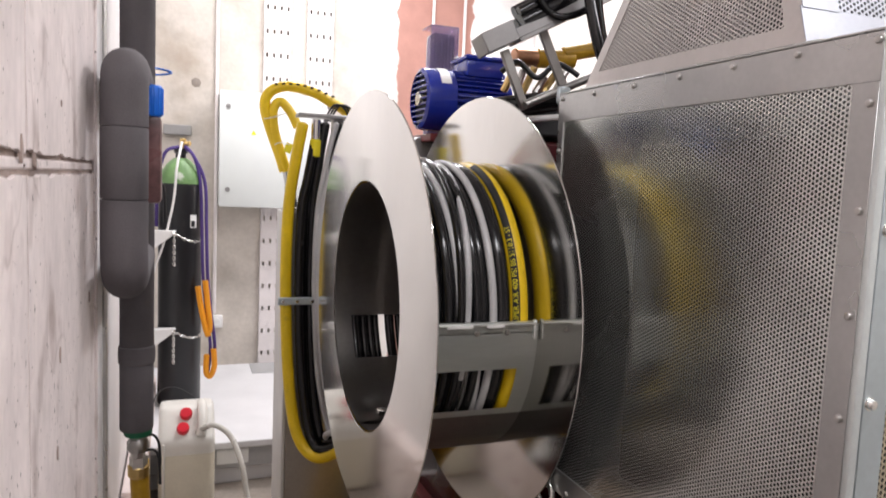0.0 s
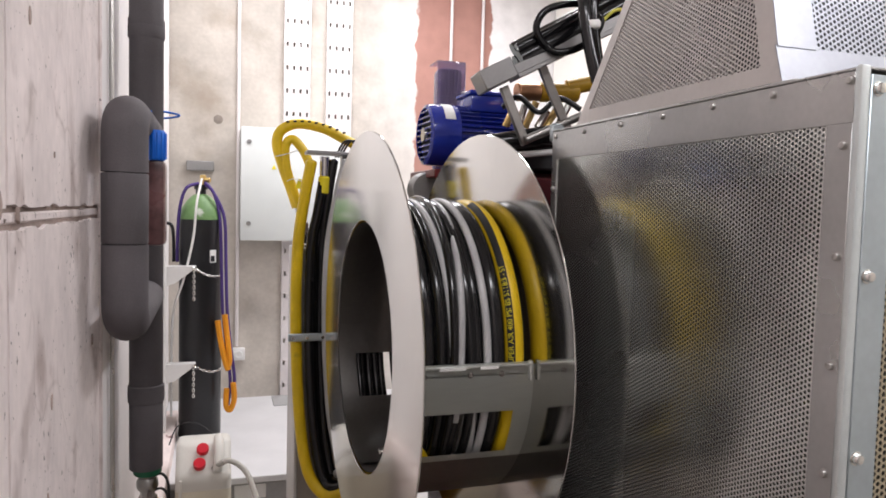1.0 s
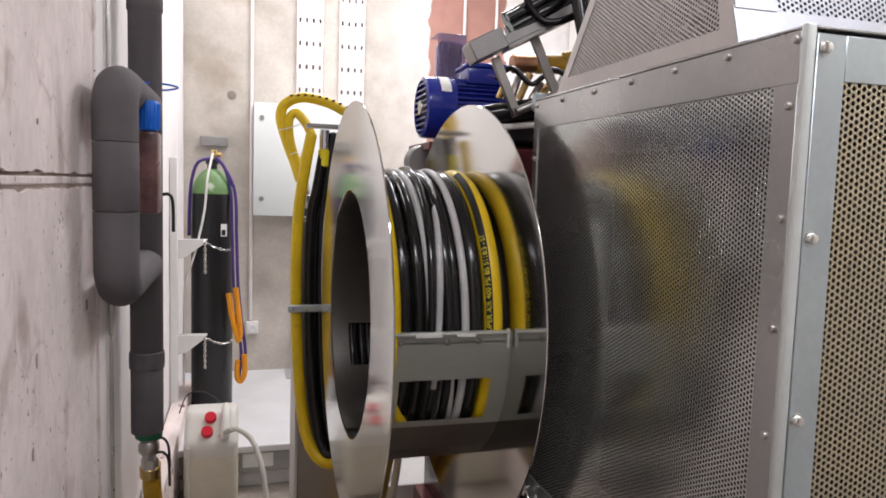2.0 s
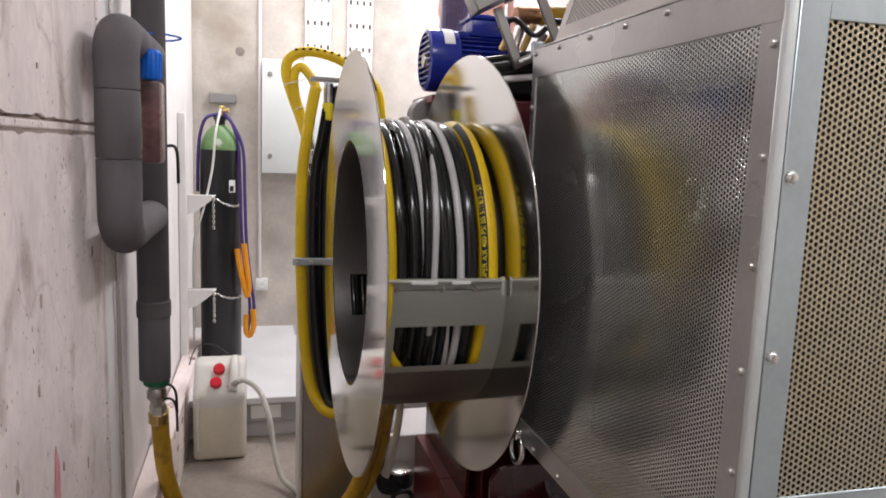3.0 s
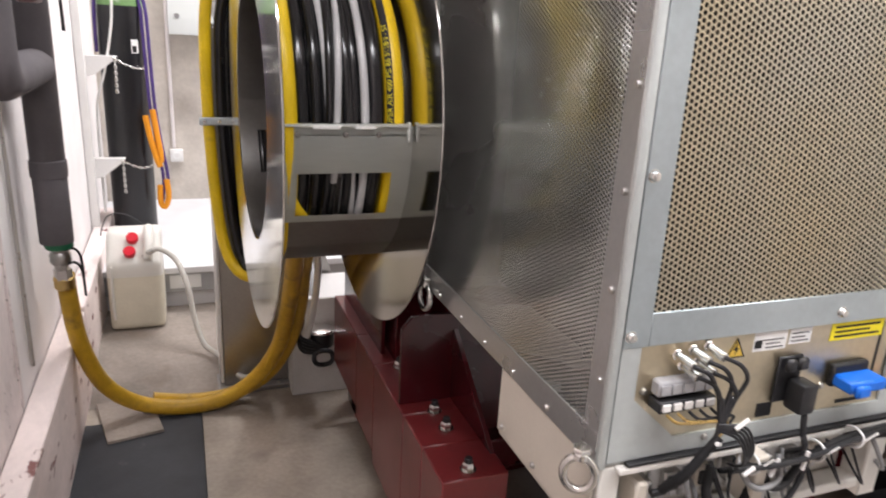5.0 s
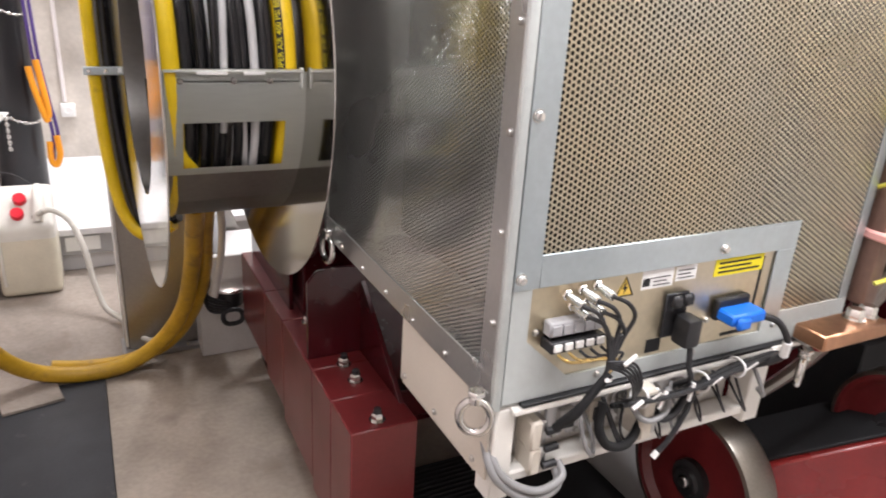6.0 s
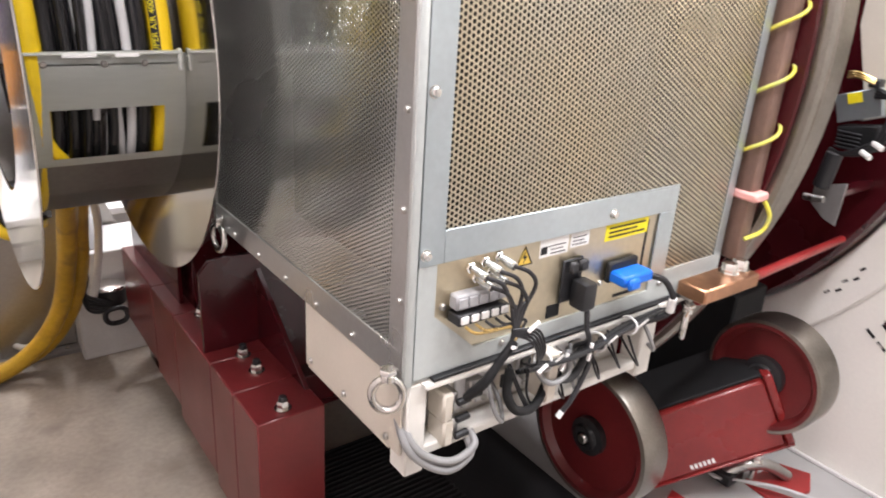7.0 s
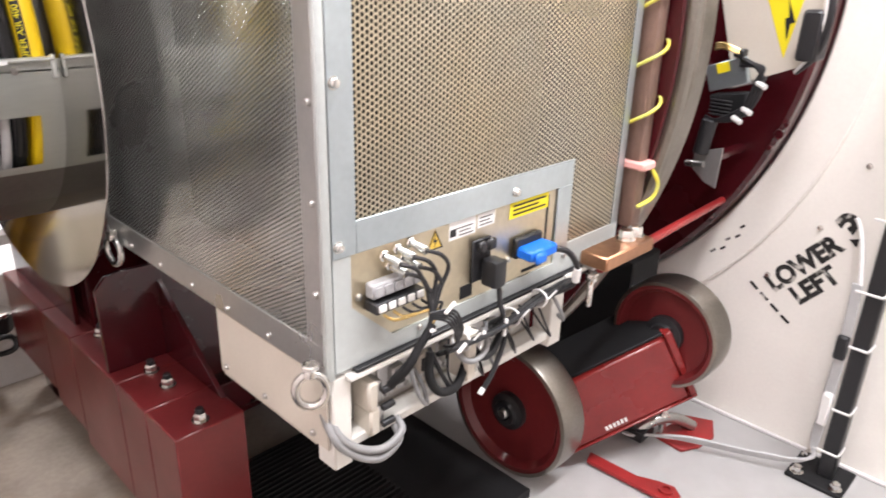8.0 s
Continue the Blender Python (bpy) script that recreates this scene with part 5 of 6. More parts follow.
wound(0.428, 0.0135, 0.0095, Yh, x_end=0.53, a0=192, a1=238, wob=0.0, label="yellow air hose crossing under the guard")
wound(0.531, 0.0095, -0.001, K, phase=1.5, wob=0.001)
wound(0.538, 0.0085, 0.009, K, x_end=0.516, a0=80, a1=215, phase=0.0, wob=0.001)
wound(0.566, 0.0085, 0.001, G, x_end=0.532, a0=95, a1=198, phase=0.2, wob=0.001)
wound(0.556, 0.0115, 0.001, K, x_end=0.566, a0=60, a1=300, phase=0.7, wob=0.001)
wound(0.566, 0.0115, -0.008, K, phase=2.2)
wound(0.556, 0.0075, -0.002, G, x_end=0.585, a0=150, a1=240, phase=0.3, wob=0.001)
wound(0.5905, 0.0085, 0.004, G, x_end=0.594, a0=60, a1=225, phase=0.9, wob=0.001)
wound(0.577, 0.010, -0.006, K, phase=0.1)
wound(0.599, 0.011, -0.004, K, phase=0.8, wob=0.001)
wound(0.6185, 0.0185, 0.001, K, phase=0.5, wob=0.0006)
wound(HOSE_X, 0.0205, 0.003, Yh, wob=0.0, label="yellow air hose with black printed band")

# printed band on the yellow hose
rr, cr = 0.337 - 0.0205 + 0.003, 0.0206


def on_hose(a, b, lift):
    """A point on the yellow hose: angle a round the reel, b round the hose."""
    q = rr + (cr + lift) * math.cos(b)
    return Vector((HOSE_X - SKEW * q * math.cos(a) + (cr + lift) * math.sin(b), AY + q * math.cos(a), AZ + q * math.sin(a) * (TOP if math.sin(a) > 0 else 1)))


bmt = bmesh.new()
rows_ = [[bmt.verts.new(on_hose(radians(102 + 0.9 * i), radians(-62 + 9 * k), 0.0006)) for k in range(6)] for i in range(97)]
for p, q in zip(rows_, rows_[1:]):
    for k in range(5):
        bmt.faces.new((p[k], q[k], q[k + 1], p[k + 1]))
part("printed_band", bmt, M["print_black"], reel, "black printed band on the hose")
bmt = text_mesh("060 SUPER AIR 400 PSI BS 5118:3 - ST", 0.0135)
for v in bmt.verts:
    v.co = on_hose(radians(183.0 - v.co.x / (rr + cr) * 57.3 * 1.12), radians(-26) - v.co.y / cr * 1.15, 0.0012)
part("hose_print", bmt, M["yellow"], reel, "yellow lettering on the printed band", True)

# ---- hoses hung behind the reel ----
HY = 2.45
hang = thing("hanging_hoses", (0.40, HY, 0.55), "bundle of yellow, black and grey hoses hung from a rail", "hose bundle")
part("rail", bx(0.355, 0.52, HY - 0.01, HY + 0.06, 1.672, 1.684, 0.002), M["grey_box"], hang, "grey steel rail")


def drop(x, z_top, bulge, x_bot, z_bot, r, mat, y=0.0, name="hose", label=""):
    pts = [(x, HY + y, z_top), (x - bulge * 0.5, HY + y, z_top - 0.12), (x - bulge, HY + y, 1.36), (x - bulge * 1.05, HY + y, 1.1), (x - bulge * 0.75, HY + y - 0.02, 0.82), (x - bulge * 0.1, HY + y - 0.05, 0.64), (x_bot, HY + y - 0.1, z_bot), (x_bot + 0.08, HY + y - 0.16, z_bot + 0.05)]
    return part(name, tube(pts, lambda f: r * math.sqrt(max(0.02, 1 - max(0.0, 1 - f / 0.018) ** 2)), 14, steps=14), mat, hang, label)


drop(0.372, 1.655, 0.042, 0.425, 0.575, 0.0185, Yh, label="yellow air hose")
drop(0.413, 1.60, 0.040, 0.44, 0.60, 0.0175, K, label="glossy black hose")
drop(0.445, 1.66, 0.036, 0.46, 0.63, 0.014, K)
drop(0.432, 1.66, 0.030, 0.465, 0.64, 0.012, K, 0.03)
drop(0.475, 1.66, 0.055, 0.45, 0.66, 0.009, G, -0.025, label="light grey cable")
drop(0.485, 1.66, 0.03, 0.49, 0.66, 0.012, K, -0.01)
drop(0.505, 1.66, 0.072, 0.47, 0.68, 0.0095, G, -0.03)
drop(0.515, 1.66, 0.03, 0.51, 0.69, 0.009, G, 0.02)
drop(0.53, 1.66, 0.062, 0.50, 0.7, 0.012, K, -0.012)
part("hose_collar", rod((0.411, HY, 1.545), (0.413, HY, 1.60), 0.0195, 16), M["yellow"], hang, "yellow band on black hose")
part("ferrule", rod((0.413, HY, 1.60), (0.413, HY, 1.665), 0.0165, 16), M["chrome"], hang, "plated hose ferrule")
part("clamp_bar", bx(0.30, 0.42, HY - 0.032, HY - 0.02, 1.065, 1.09, 0.003), M["zinc"], hang, "slotted zinc clamp bar")
for x in (0.315, 0.36, 0.41):
    part("clamp_screw", rod((x, HY - 0.032, 1.0775), (x, HY - 0.04, 1.0775), 0.006, 8), M["chrome"], hang)

# the whole bundle hangs close before the stand
AT = Vector((0.15, 0.10, 1.45))
hang.location = AT + (hang.location - AT) * 1.062
hang.scale = (1.062, 1.062, 1.062)

arch = thing("arched_hoses", (0.43, 2.97, 1.5), "two yellow hoses arched over the rail with fittings", "hose", "")
part("hose", tube([(0.377, 2.97, 1.50), (0.352, 2.97, 1.575), (0.322, 2.97, 1.655), (0.297, 2.97, 1.745), (0.315, 2.97, 1.80), (0.38, 2.97, 1.828), (0.475, 2.97, 1.815), (0.545, 2.97, 1.785), (0.61, 2.97, 1.75), (0.665, 2.97, 1.68), (0.68, 2.97, 1.58)], 0.0205, 14), Yh, arch)
part("hose", tube([(0.42, 2.94, 1.672), (0.395, 2.95, 1.725), (0.357, 2.96, 1.765), (0.329, 2.96, 1.737), (0.334, 2.96, 1.655), (0.363, 2.96, 1.562), (0.386, 2.96, 1.50)], 0.018, 14), Yh, arch)
for k in range(9):
    f = k / 8
    part("print_mark", rod((0.33 + 0.22 * f, 2.95, 1.83 + 0.018 * math.sin(math.pi * f) - 0.03 * f), (0.342 + 0.22 * f, 2.95, 1.832 + 0.018 * math.sin(math.pi * f) - 0.031 * f), 0.004, 6), M["print_black"], arch, "black print on the hose")
part("fitting", joined(rod((0.384, 2.965, 1.52), (0.398, 2.965, 1.445), 0.019, 12), rod((0.398, 2.965, 1.445), (0.404, 2.965, 1.39), 0.024, 6)), M["steel"], arch, "steel hose fitting")
part("elbow", tube([(0.404, 2.965, 1.40), (0.418, 2.965, 1.355), (0.47, 2.97, 1.335)], 0.021, 10), M["black"], arch)
part("wire_tie", tube([(0.292, 2.945, 1.695), (0.33, 2.94, 1.705), (0.375, 2.945, 1.722), (0.33, 3.0, 1.71)], 0.0018, 6, True), M["white_plastic"], arch)
part("wire_tie", tube([(0.335, 2.945, 1.60), (0.36, 2.94, 1.61), (0.395, 2.945, 1.60), (0.365, 3.0, 1.60)], 0.0018, 6, True), M["white_plastic"], arch)
part("tag", turned(bx(-0.014, 0.014, -0.001, 0.001, -0.019, 0.019, 0), pose(0.386, 2.94, 1.59, 0, 20, 0)), M["yellow"], arch, "yellow warning tag")
for k in range(3):
    part("black_cable", tube([(0.52 + 0.01 * k, 2.93, 1.70), (0.555 + 0.012 * k, 2.925, 1.765), (0.60 + 0.012 * k, 2.93, 1.755), (0.635 + 0.008 * k, 2.94, 1.69)], 0.0042, 8), M["black"], arch)

# stand of the reel
stand = thing("reel_stand", (0.48, 2.75, 0.0), "grey sheet steel stand column behind the reel", "stand")
part("column", bx(0.355, 0.60, 2.64, 2.90, 0.02, 1.36, 0.004), M["stand"], stand)
part("left_cover", bx(0.343, 0.354, 2.645, 2.90, 0.03, 1.355, 0.002), M["paper_wall"], stand, "pale side cover")
part("base", bx(0.33, 0.70, 2.60, 2.94, 0.0, 0.02, 0.003), M["grey_box"], stand)
for x in (0.38, 0.44, 0.50, 0.56):
    shared("nut", SCREW_BIG, stand, facing(x, 2.615, 0.02, "+z"))
part("top_bracket", bx(0.36, 0.56, 2.655, 2.72, 1.358, 1.37, 0.002), M["grey_box"], stand)
part("rail_post", bx(0.50, 0.54, 2.66, 2.70, 1.37, 1.695, 0.003), M["grey_box"], stand)

# loop of ochre hose from wall valve to reel
loop = thing("ochre_hose", (0.2, 2.5, 0.0), "dirty ochre air hose looping along the floor to the reel", "hose")
part("hose", tube([(-0.115, 2.40, 0.60), (-0.113, 2.41, 0.50), (-0.10, 2.44, 0.34), (-0.05, 2.48, 0.17), (0.05, 2.50, 0.068), (0.20, 2.50, 0.028), (0.34, 2.49, 0.046), (0.46, 2.47, 0.13), (0.535, 2.42, 0.27), (0.56, 2.33, 0.45), (0.56, 2.2, 0.62), (0.55, 2.05, 0.75)], 0.0275, 18, steps=10), M["ochre_hose"], loop)
part("second_hose", tube([(0.10, 2.545, 0.05), (0.22, 2.55, 0.026), (0.36, 2.54, 0.035), (0.49, 2.52, 0.10), (0.575, 2.47, 0.24), (0.605, 2.38, 0.42), (0.60, 2.25, 0.60), (0.59, 2.1, 0.75)], 0.025, 16, steps=10), M["ochre_hose"], loop)

# ---- insulated pipework on the wall ----
pipe = thing("insulated_pipe", (-0.122, 2.37, 0.70), "dark grey foam-insulated pipe with bypass loop on the wall", "pipe")
PX, PYY = -0.122, 2.37
part("riser", lathe([(0, 0.715), (0.046, 0.715), (0.047, 0.72), (0.047, 0.93), (0.044, 0.934), (0.047, 0.938), (0.047, 1.99), (0.05, 1.995), (0.05, 2.03), (0.047, 2.035), (0.047, 3.19), (0, 3.19)], (PX, PYY, 0), "z", 28), M["foam"], pipe)
part("tape_band", lathe([(0.047, 0.915), (0.0505, 0.917), (0.0515, 0.94), (0.0505, 0.965), (0.047, 0.968)], (PX, PYY, 0), "z", 28), M["foam"], pipe, "foam collar round the joint")
part("tape_band", lathe([(0.047, 1.975), (0.0505, 1.98), (0.0505, 2.01), (0.047, 2.015)], (PX, PYY, 0), "z", 28), M["foam"], pipe)
LY = 1.86


def loop_part(z0, z1):
    return lathe([(0, z0), (0.0475, z0), (0.0495, z0 + 0.003), (0.0495, z1 - 0.003), (0.0475, z1), (0, z1)], (PX, LY, 0), "z", 28)


for z0, z1 in ((1.415, 1.572),):
    part("sleeve", loop_part(z0, z1), M["foam"], pipe)
part("upper_elbow", tube([(PX, LY, 1.574), (PX, LY, 1.638), (PX, LY + 0.010, 1.674), (PX, LY + 0.04, 1.698), (PX, LY + 0.09, 1.703), (PX, LY + 0.25, 1.703), (PX, PYY - 0.02, 1.703)], 0.0495, 24), M["foam"], pipe)
part("lower_elbow", tube([(PX, LY, 1.413), (PX, LY, 1.30), (PX, LY + 0.010, 1.262), (PX, LY + 0.04, 1.237), (PX, LY + 0.09, 1.233), (PX, LY + 0.25, 1.233), (PX, PYY - 0.02, 1.233)], 0.0495, 24), M["foam"], pipe)
part("plum_cover", bx(-0.097, -0.05, 2.02, 2.12, 1.40, 1.612, 0.01, 2), M["plum"], pipe, "glossy plum plastic cover")
bc = part("blue_cap", lathe([(0, -0.04), (0.021, -0.04), (0.024, -0.036), (0.024, 0.03), (0.02, 0.035), (0, 0.035)], (-0.072, 2.04, 1.652), "z", 20), M["blue_plastic"], pipe, "bright blue plastic cap")
for k in range(14):
    a = 2 * math.pi * k / 14
    part("rib", rod((-0.072 + 0.024 * math.cos(a), 2.04 + 0.024 * math.sin(a), 1.616), (-0.072 + 0.024 * math.cos(a), 2.04 + 0.024 * math.sin(a), 1.68), 0.0022, 6), M["blue_plastic"], bc)
part("blue_tie", tube([(PX - 0.05, PYY, 1.768), (PX, PYY - 0.052, 1.765), (PX + 0.05, PYY, 1.772), (PX + 0.09, PYY + 0.01, 1.765), (PX + 0.05, PYY + 0.01, 1.755), (PX, PYY - 0.055, 1.75)], 0.003, 6), M["blue_plastic"], pipe, "blue cable tie")
part("pipe_rod", rod((-0.19, 2.18, 0.40), (-0.19, 2.18, 3.19), 0.006, 8), M["steel"], pipe, "thin steel conduit")
part("flange", lathe([(0, 0.695), (0.036, 0.695), (0.04, 0.70), (0.04, 0.715), (0, 0.715)], (PX + 0.004, PYY, 0), "z", 24), M["green"], pipe, "green painted flange")
valve = part("ball_valve", joined(rod((PX + 0.004, PYY, 0.625), (PX + 0.004, PYY, 0.70), 0.021, 8), lathe([(0, 0.645), (0.025, 0.645), (0.031, 0.655), (0.031, 0.675), (0.025, 0.685), (0, 0.685)], (PX + 0.004, PYY, 0), "z", 20), rod((PX + 0.005, PYY + 0.01, 0.585), (PX + 0.005, PYY + 0.01, 0.628), 0.026, 6)), M["steel"], pipe, "steel ball valve")
for z, l in ((0.69, 0.10), (0.645, 0.12)):
    part("handle", tube([(PX + 0.02, PYY - 0.01, z), (PX + 0.045, PYY - 0.015, z + 0.006), (PX + 0.062, PYY - 0.018, z - 0.02), (PX + 0.066, PYY - 0.02, z - l * 0.85)], 0.0042, 8), M["black"], valve, "black lever handle")
part("hose_tail", rod((-0.117, 2.39, 0.56), (-0.117, 2.385, 0.60), 0.031, 16), M["brass"], pipe, "brass hose tail")
part("side_handle", tube([(PX + 0.03, PYY + 0.04, 1.44), (PX + 0.06, PYY + 0.03, 1.445), (PX + 0.072, PYY + 0.03, 1.42), (PX + 0.074, PYY + 0.03, 1.33)], 0.005, 8), M["black"], pipe, "black lever handle")

# ---- gas cylinder ----
gc = thing("gas_cylinder", (0.0, 4.02, 0.267), "tall black gas cylinder with pale green shoulder chained to the wall", "gas cylinder")
GX, GY = -0.002, 4.02
part("body", lathe([(0, 0.267), (0.095, 0.267), (0.106, 0.282), (0.106, 1.40), (0.104, 1.42), (0, 1.42)], (GX, GY, 0), "z", 40), M["cyl_black"], gc)
part("shoulder", lathe([(0.1045, 1.42), (0.103, 1.445), (0.092, 1.48), (0.07, 1.515), (0.045, 1.54), (0.03, 1.55), (0, 1.55)], (GX, GY, 0), "z", 40), M["cyl_green"], gc, "pale green painted shoulder")
part("neck", lathe([(0, 1.548), (0.026, 1.548), (0.026, 1.575), (0.034, 1.575), (0.034, 1.60), (0, 1.60)], (GX, GY, 0), "z", 20), M["black"], gc)
part("valve", joined(rod((GX + 0.01, GY, 1.58), (GX + 0.01, GY, 1.65), 0.016, 10), rod((GX + 0.01, GY, 1.625), (GX + 0.045, GY - 0.02, 1.625), 0.012, 10)), M["brass"], gc, "brass valve")
part("label", lathe([(0.1065, 1.20), (0.1068, 1.20), (0.1068, 1.27), (0.1065, 1.27)], (GX, GY, 0), "z", 40), M["cyl_black"], gc)
bmt = bmesh.new()
q = [[bmt.verts.new((GX + 0.1075 * math.cos(radians(-64 + 4 * i)), GY + 0.1075 * math.sin(radians(-64 + 4 * i)), z)) for z in (1.20, 1.265)] for i in range(6)]
for a, b in zip(q, q[1:]):
    bmt.faces.new((a[0], b[0], b[1], a[1]))
part("sticker", bmt, M["white_label"], gc, "white and yellow sticker")
bmt = bmesh.new()
q = [[bmt.verts.new((GX + 0.1083 * math.cos(radians(-62 + 4 * i)), GY + 0.1083 * math.sin(radians(-62 + 4 * i)), z)) for z in (1.205, 1.235)] for i in range(4)]
for a, b in zip(q, q[1:]):
    bmt.faces.new((a[0], b[0], b[1], a[1]))
part("sticker_mark", bmt, M["print_black"], gc)
part("white_tube", tube([(GX + 0.005, GY - 0.05, 1.63), (-0.02, GY - 0.12, 1.50), (-0.035, GY - 0.125, 1.33), (-0.08, GY - 0.12, 1.12), (-0.13, GY - 0.08, 0.95), (-0.14, GY - 0.06, 0.7), (-0.14, GY - 0.06, 0.4)], 0.006, 8), M["white_plastic"], gc, "thin white plastic tube")

sling = thing("lifting_sling", (0.1, 3.96, 0.42), "purple webbing sling with orange sleeves draped over the cylinder valve", "sling")
for dx, zt in ((0.0, 0.0), (0.022, 0.01)):
    part("strap", tube([(GX + 0.02, GY - 0.02, 1.60 + zt), (0.06, GY - 0.05, 1.56), (0.092 + dx, GY - 0.06, 1.43), (0.102 + dx, GY - 0.075, 1.2), (0.11 + dx, GY - 0.08, 0.95), (0.13 + dx, GY - 0.08, 0.75), (0.15 + dx, GY - 0.08, 0.58), (0.14 + dx, GY - 0.08, 0.45)], 0.0085, 8), M["purple"], sling)
part("strap", tube([(GX - 0.01, GY - 0.02, 1.605), (-0.07, GY - 0.06, 1.58), (-0.10, GY - 0.06, 1.49), (-0.112, GY - 0.05, 1.36), (-0.115, GY - 0.04, 1.2)], 0.0085, 8), M["purple"], sling)
for pts in (((0.085, GY - 0.095, 0.90), (0.10, GY - 0.10, 0.80), (0.125, GY - 0.1, 0.68), (0.14, GY - 0.1, 0.64)), ((0.12, GY - 0.09, 0.93), (0.132, GY - 0.095, 0.82), (0.145, GY - 0.095, 0.70), (0.14, GY - 0.1, 0.66)), ((0.165, GY - 0.09, 0.57), (0.17, GY - 0.09, 0.48), (0.15, GY - 0.09, 0.425), (0.13, GY - 0.09, 0.45), (0.132, GY - 0.09, 0.54))):
    part("sleeve", tube(pts, 0.0145, 8), M["orange"], sling, "orange wear sleeve")

for z in (1.155, 0.66):
    br = thing("cylinder_bracket", (-0.18, 4.0, z), "white steel wall bracket with a slack chain round the cylinder", "bracket", "cylinder brackets")
    part("arm", prism([(WALL_X + 0.01, z + 0.028), (-0.03, z + 0.028), (-0.03, z + 0.015), (-0.12, z - 0.055), (WALL_X + 0.01, z - 0.075)], "y", GY - 0.15, GY - 0.145), M["white_plastic"], br)
    part("flange", bx(WALL_X + 0.005, -0.02, GY - 0.15, GY - 0.10, z + 0.028, z + 0.032, 0.001), M["white_plastic"], br)
    link = mesh_of("link", tube([(0.0085 * math.cos(a), 0, 0.0055 * math.sin(a)) for a in [2 * math.pi * i / 10 for i in range(10)]], 0.0022, 5, True, raw=True), M["chrome"])
    path = curve_points([(-0.03, GY - 0.155, z + 0.02), (0.02, GY - 0.135, z - 0.01), (0.07, GY - 0.10, z - 0.025), (0.11, GY - 0.04, z - 0.02)], 4)
    for k, (p, q) in enumerate(zip(path, path[1:])):
        shared("link", link, br, Matrix.Translation(p) @ (q - p).to_track_quat("X", "Z").to_matrix().to_4x4() @ pose(0, 0, 0, 90 * (k % 2), 0, 0))
    for k in range(11):
        shared("link", link, br, Matrix.Translation((-0.03, GY - 0.157, z + 0.012 - 0.0145 * k)) @ pose(0, 0, 0, 0, 90, 0) @ pose(0, 0, 0, 90 * (k % 2), 0, 0))
single("wall_channel", bx(WALL_X + 0.002, WALL_X + 0.04, GY - 0.17, GY - 0.13, 0.267, 1.60, 0.003), M["white_plastic"], "white vertical steel channel fixed to the wall", "channel")
single("wall_shelf", bx(-0.10, 0.06, 4.70, 4.748, 1.70, 1.76, 0.004), M["grey_box"], "small grey steel bracket on the concrete wall", "bracket")

# ---- jerrycan ----
jug = thing("jerrycan", (0.03, 3.27, 0.066), "translucent white plastic jerrycan half full of pale liquid with red caps", "jerrycan")


def can_half(z_cut, upper):
    """The can's body above or below the liquid, with a sloping front shoulder."""
    bm = prism([(3.16, 0.066), (3.385, 0.066), (3.385, 0.485), (3.275, 0.485), (3.16, 0.37)], "x", -0.082, 0.142)
    bmesh.ops.bevel(bm, geom=bm.edges[:], offset=0.032, segments=4, profile=0.6, affect="EDGES")
    bmesh.ops.bisect_plane(bm, geom=bm.verts[:] + bm.edges[:] + bm.faces[:], plane_co=(0, 0, z_cut), plane_no=(0, 0, 1), clear_inner=upper, clear_outer=not upper)
    return bm


part("lower_body", can_half(0.31, False), M["liquid"], jug, "yellowish where the liquid stands")
part("upper_body", can_half(0.31, True), M["jug"], jug)
part("grip", tube([(-0.06, 3.158, 0.12), (-0.062, 3.156, 0.2), (-0.06, 3.158, 0.36)], 0.006, 8), M["jug"], jug)
part("handle_bridge", tube([(0.085, 3.17, 0.385), (0.09, 3.185, 0.43), (0.092, 3.24, 0.478), (0.09, 3.30, 0.488)], 0.02, 10), M["jug"], jug)
for x, y, z in ((0.026, 3.245, 0.452), (0.014, 3.198, 0.405)):
    part("cap", turned(lathe([(0, 0), (0.023, 0), (0.025, 0.004), (0.025, 0.024), (0.022, 0.03), (0, 0.03)], (0, 0, 0), "z", 20), pose(x, y, z, 46, 0, 0)), M["cap_red"], jug, "red screw cap")
single("jerrycan_hose", tube([(0.07, 3.19, 0.39), (0.095, 3.16, 0.42), (0.14, 3.14, 0.435), (0.20, 3.10, 0.395), (0.24, 3.02, 0.30), (0.26, 2.96, 0.18), (0.29, 2.90, 0.09), (0.34, 2.82, 0.07), (0.42, 2.62, 0.06), (0.50, 2.58, 0.10)], 0.0115, 12, steps=10), M["clear_hose"], "milky clear plastic hose leading from the jerrycan", "hose")
single("thin_cable", tube([(-0.12, 3.45, 0.42), (-0.08, 3.4, 0.52), (0.0, 3.38, 0.53), (0.08, 3.36, 0.46), (0.10, 3.34, 0.32)], 0.003, 6), M["black"], "thin black cable hanging behind the jerrycan", "cable")

# ---- white box behind the red base ----
wb = thing("white_unit", (0.72, 2.65, 0.0), "white sheet metal unit standing on the floor", "unit")
part("body", bx(0.60, 0.96, 2.53, 2.80, 0.0, 0.40, 0.004), M["paper_wall"], wb)
part("sloped_cover", strip([(0.62, 2.56, 0.40), (0.70, 2.56, 0.40), (0.70, 2.98, 0.78), (0.62, 2.98, 0.78)], (0.004, 0, 0.004)), M["grey_box"], wb, "grey sloping cover")
pump = thing("black_pump", (0.70, 2.46, 0.20), "small black pump with chrome lid and coiled cable", "pump")
part("bracket", bx(0.66, 0.74, 2.49, 2.531, 0.225, 0.235, 0.002), M["grey_box"], pump)
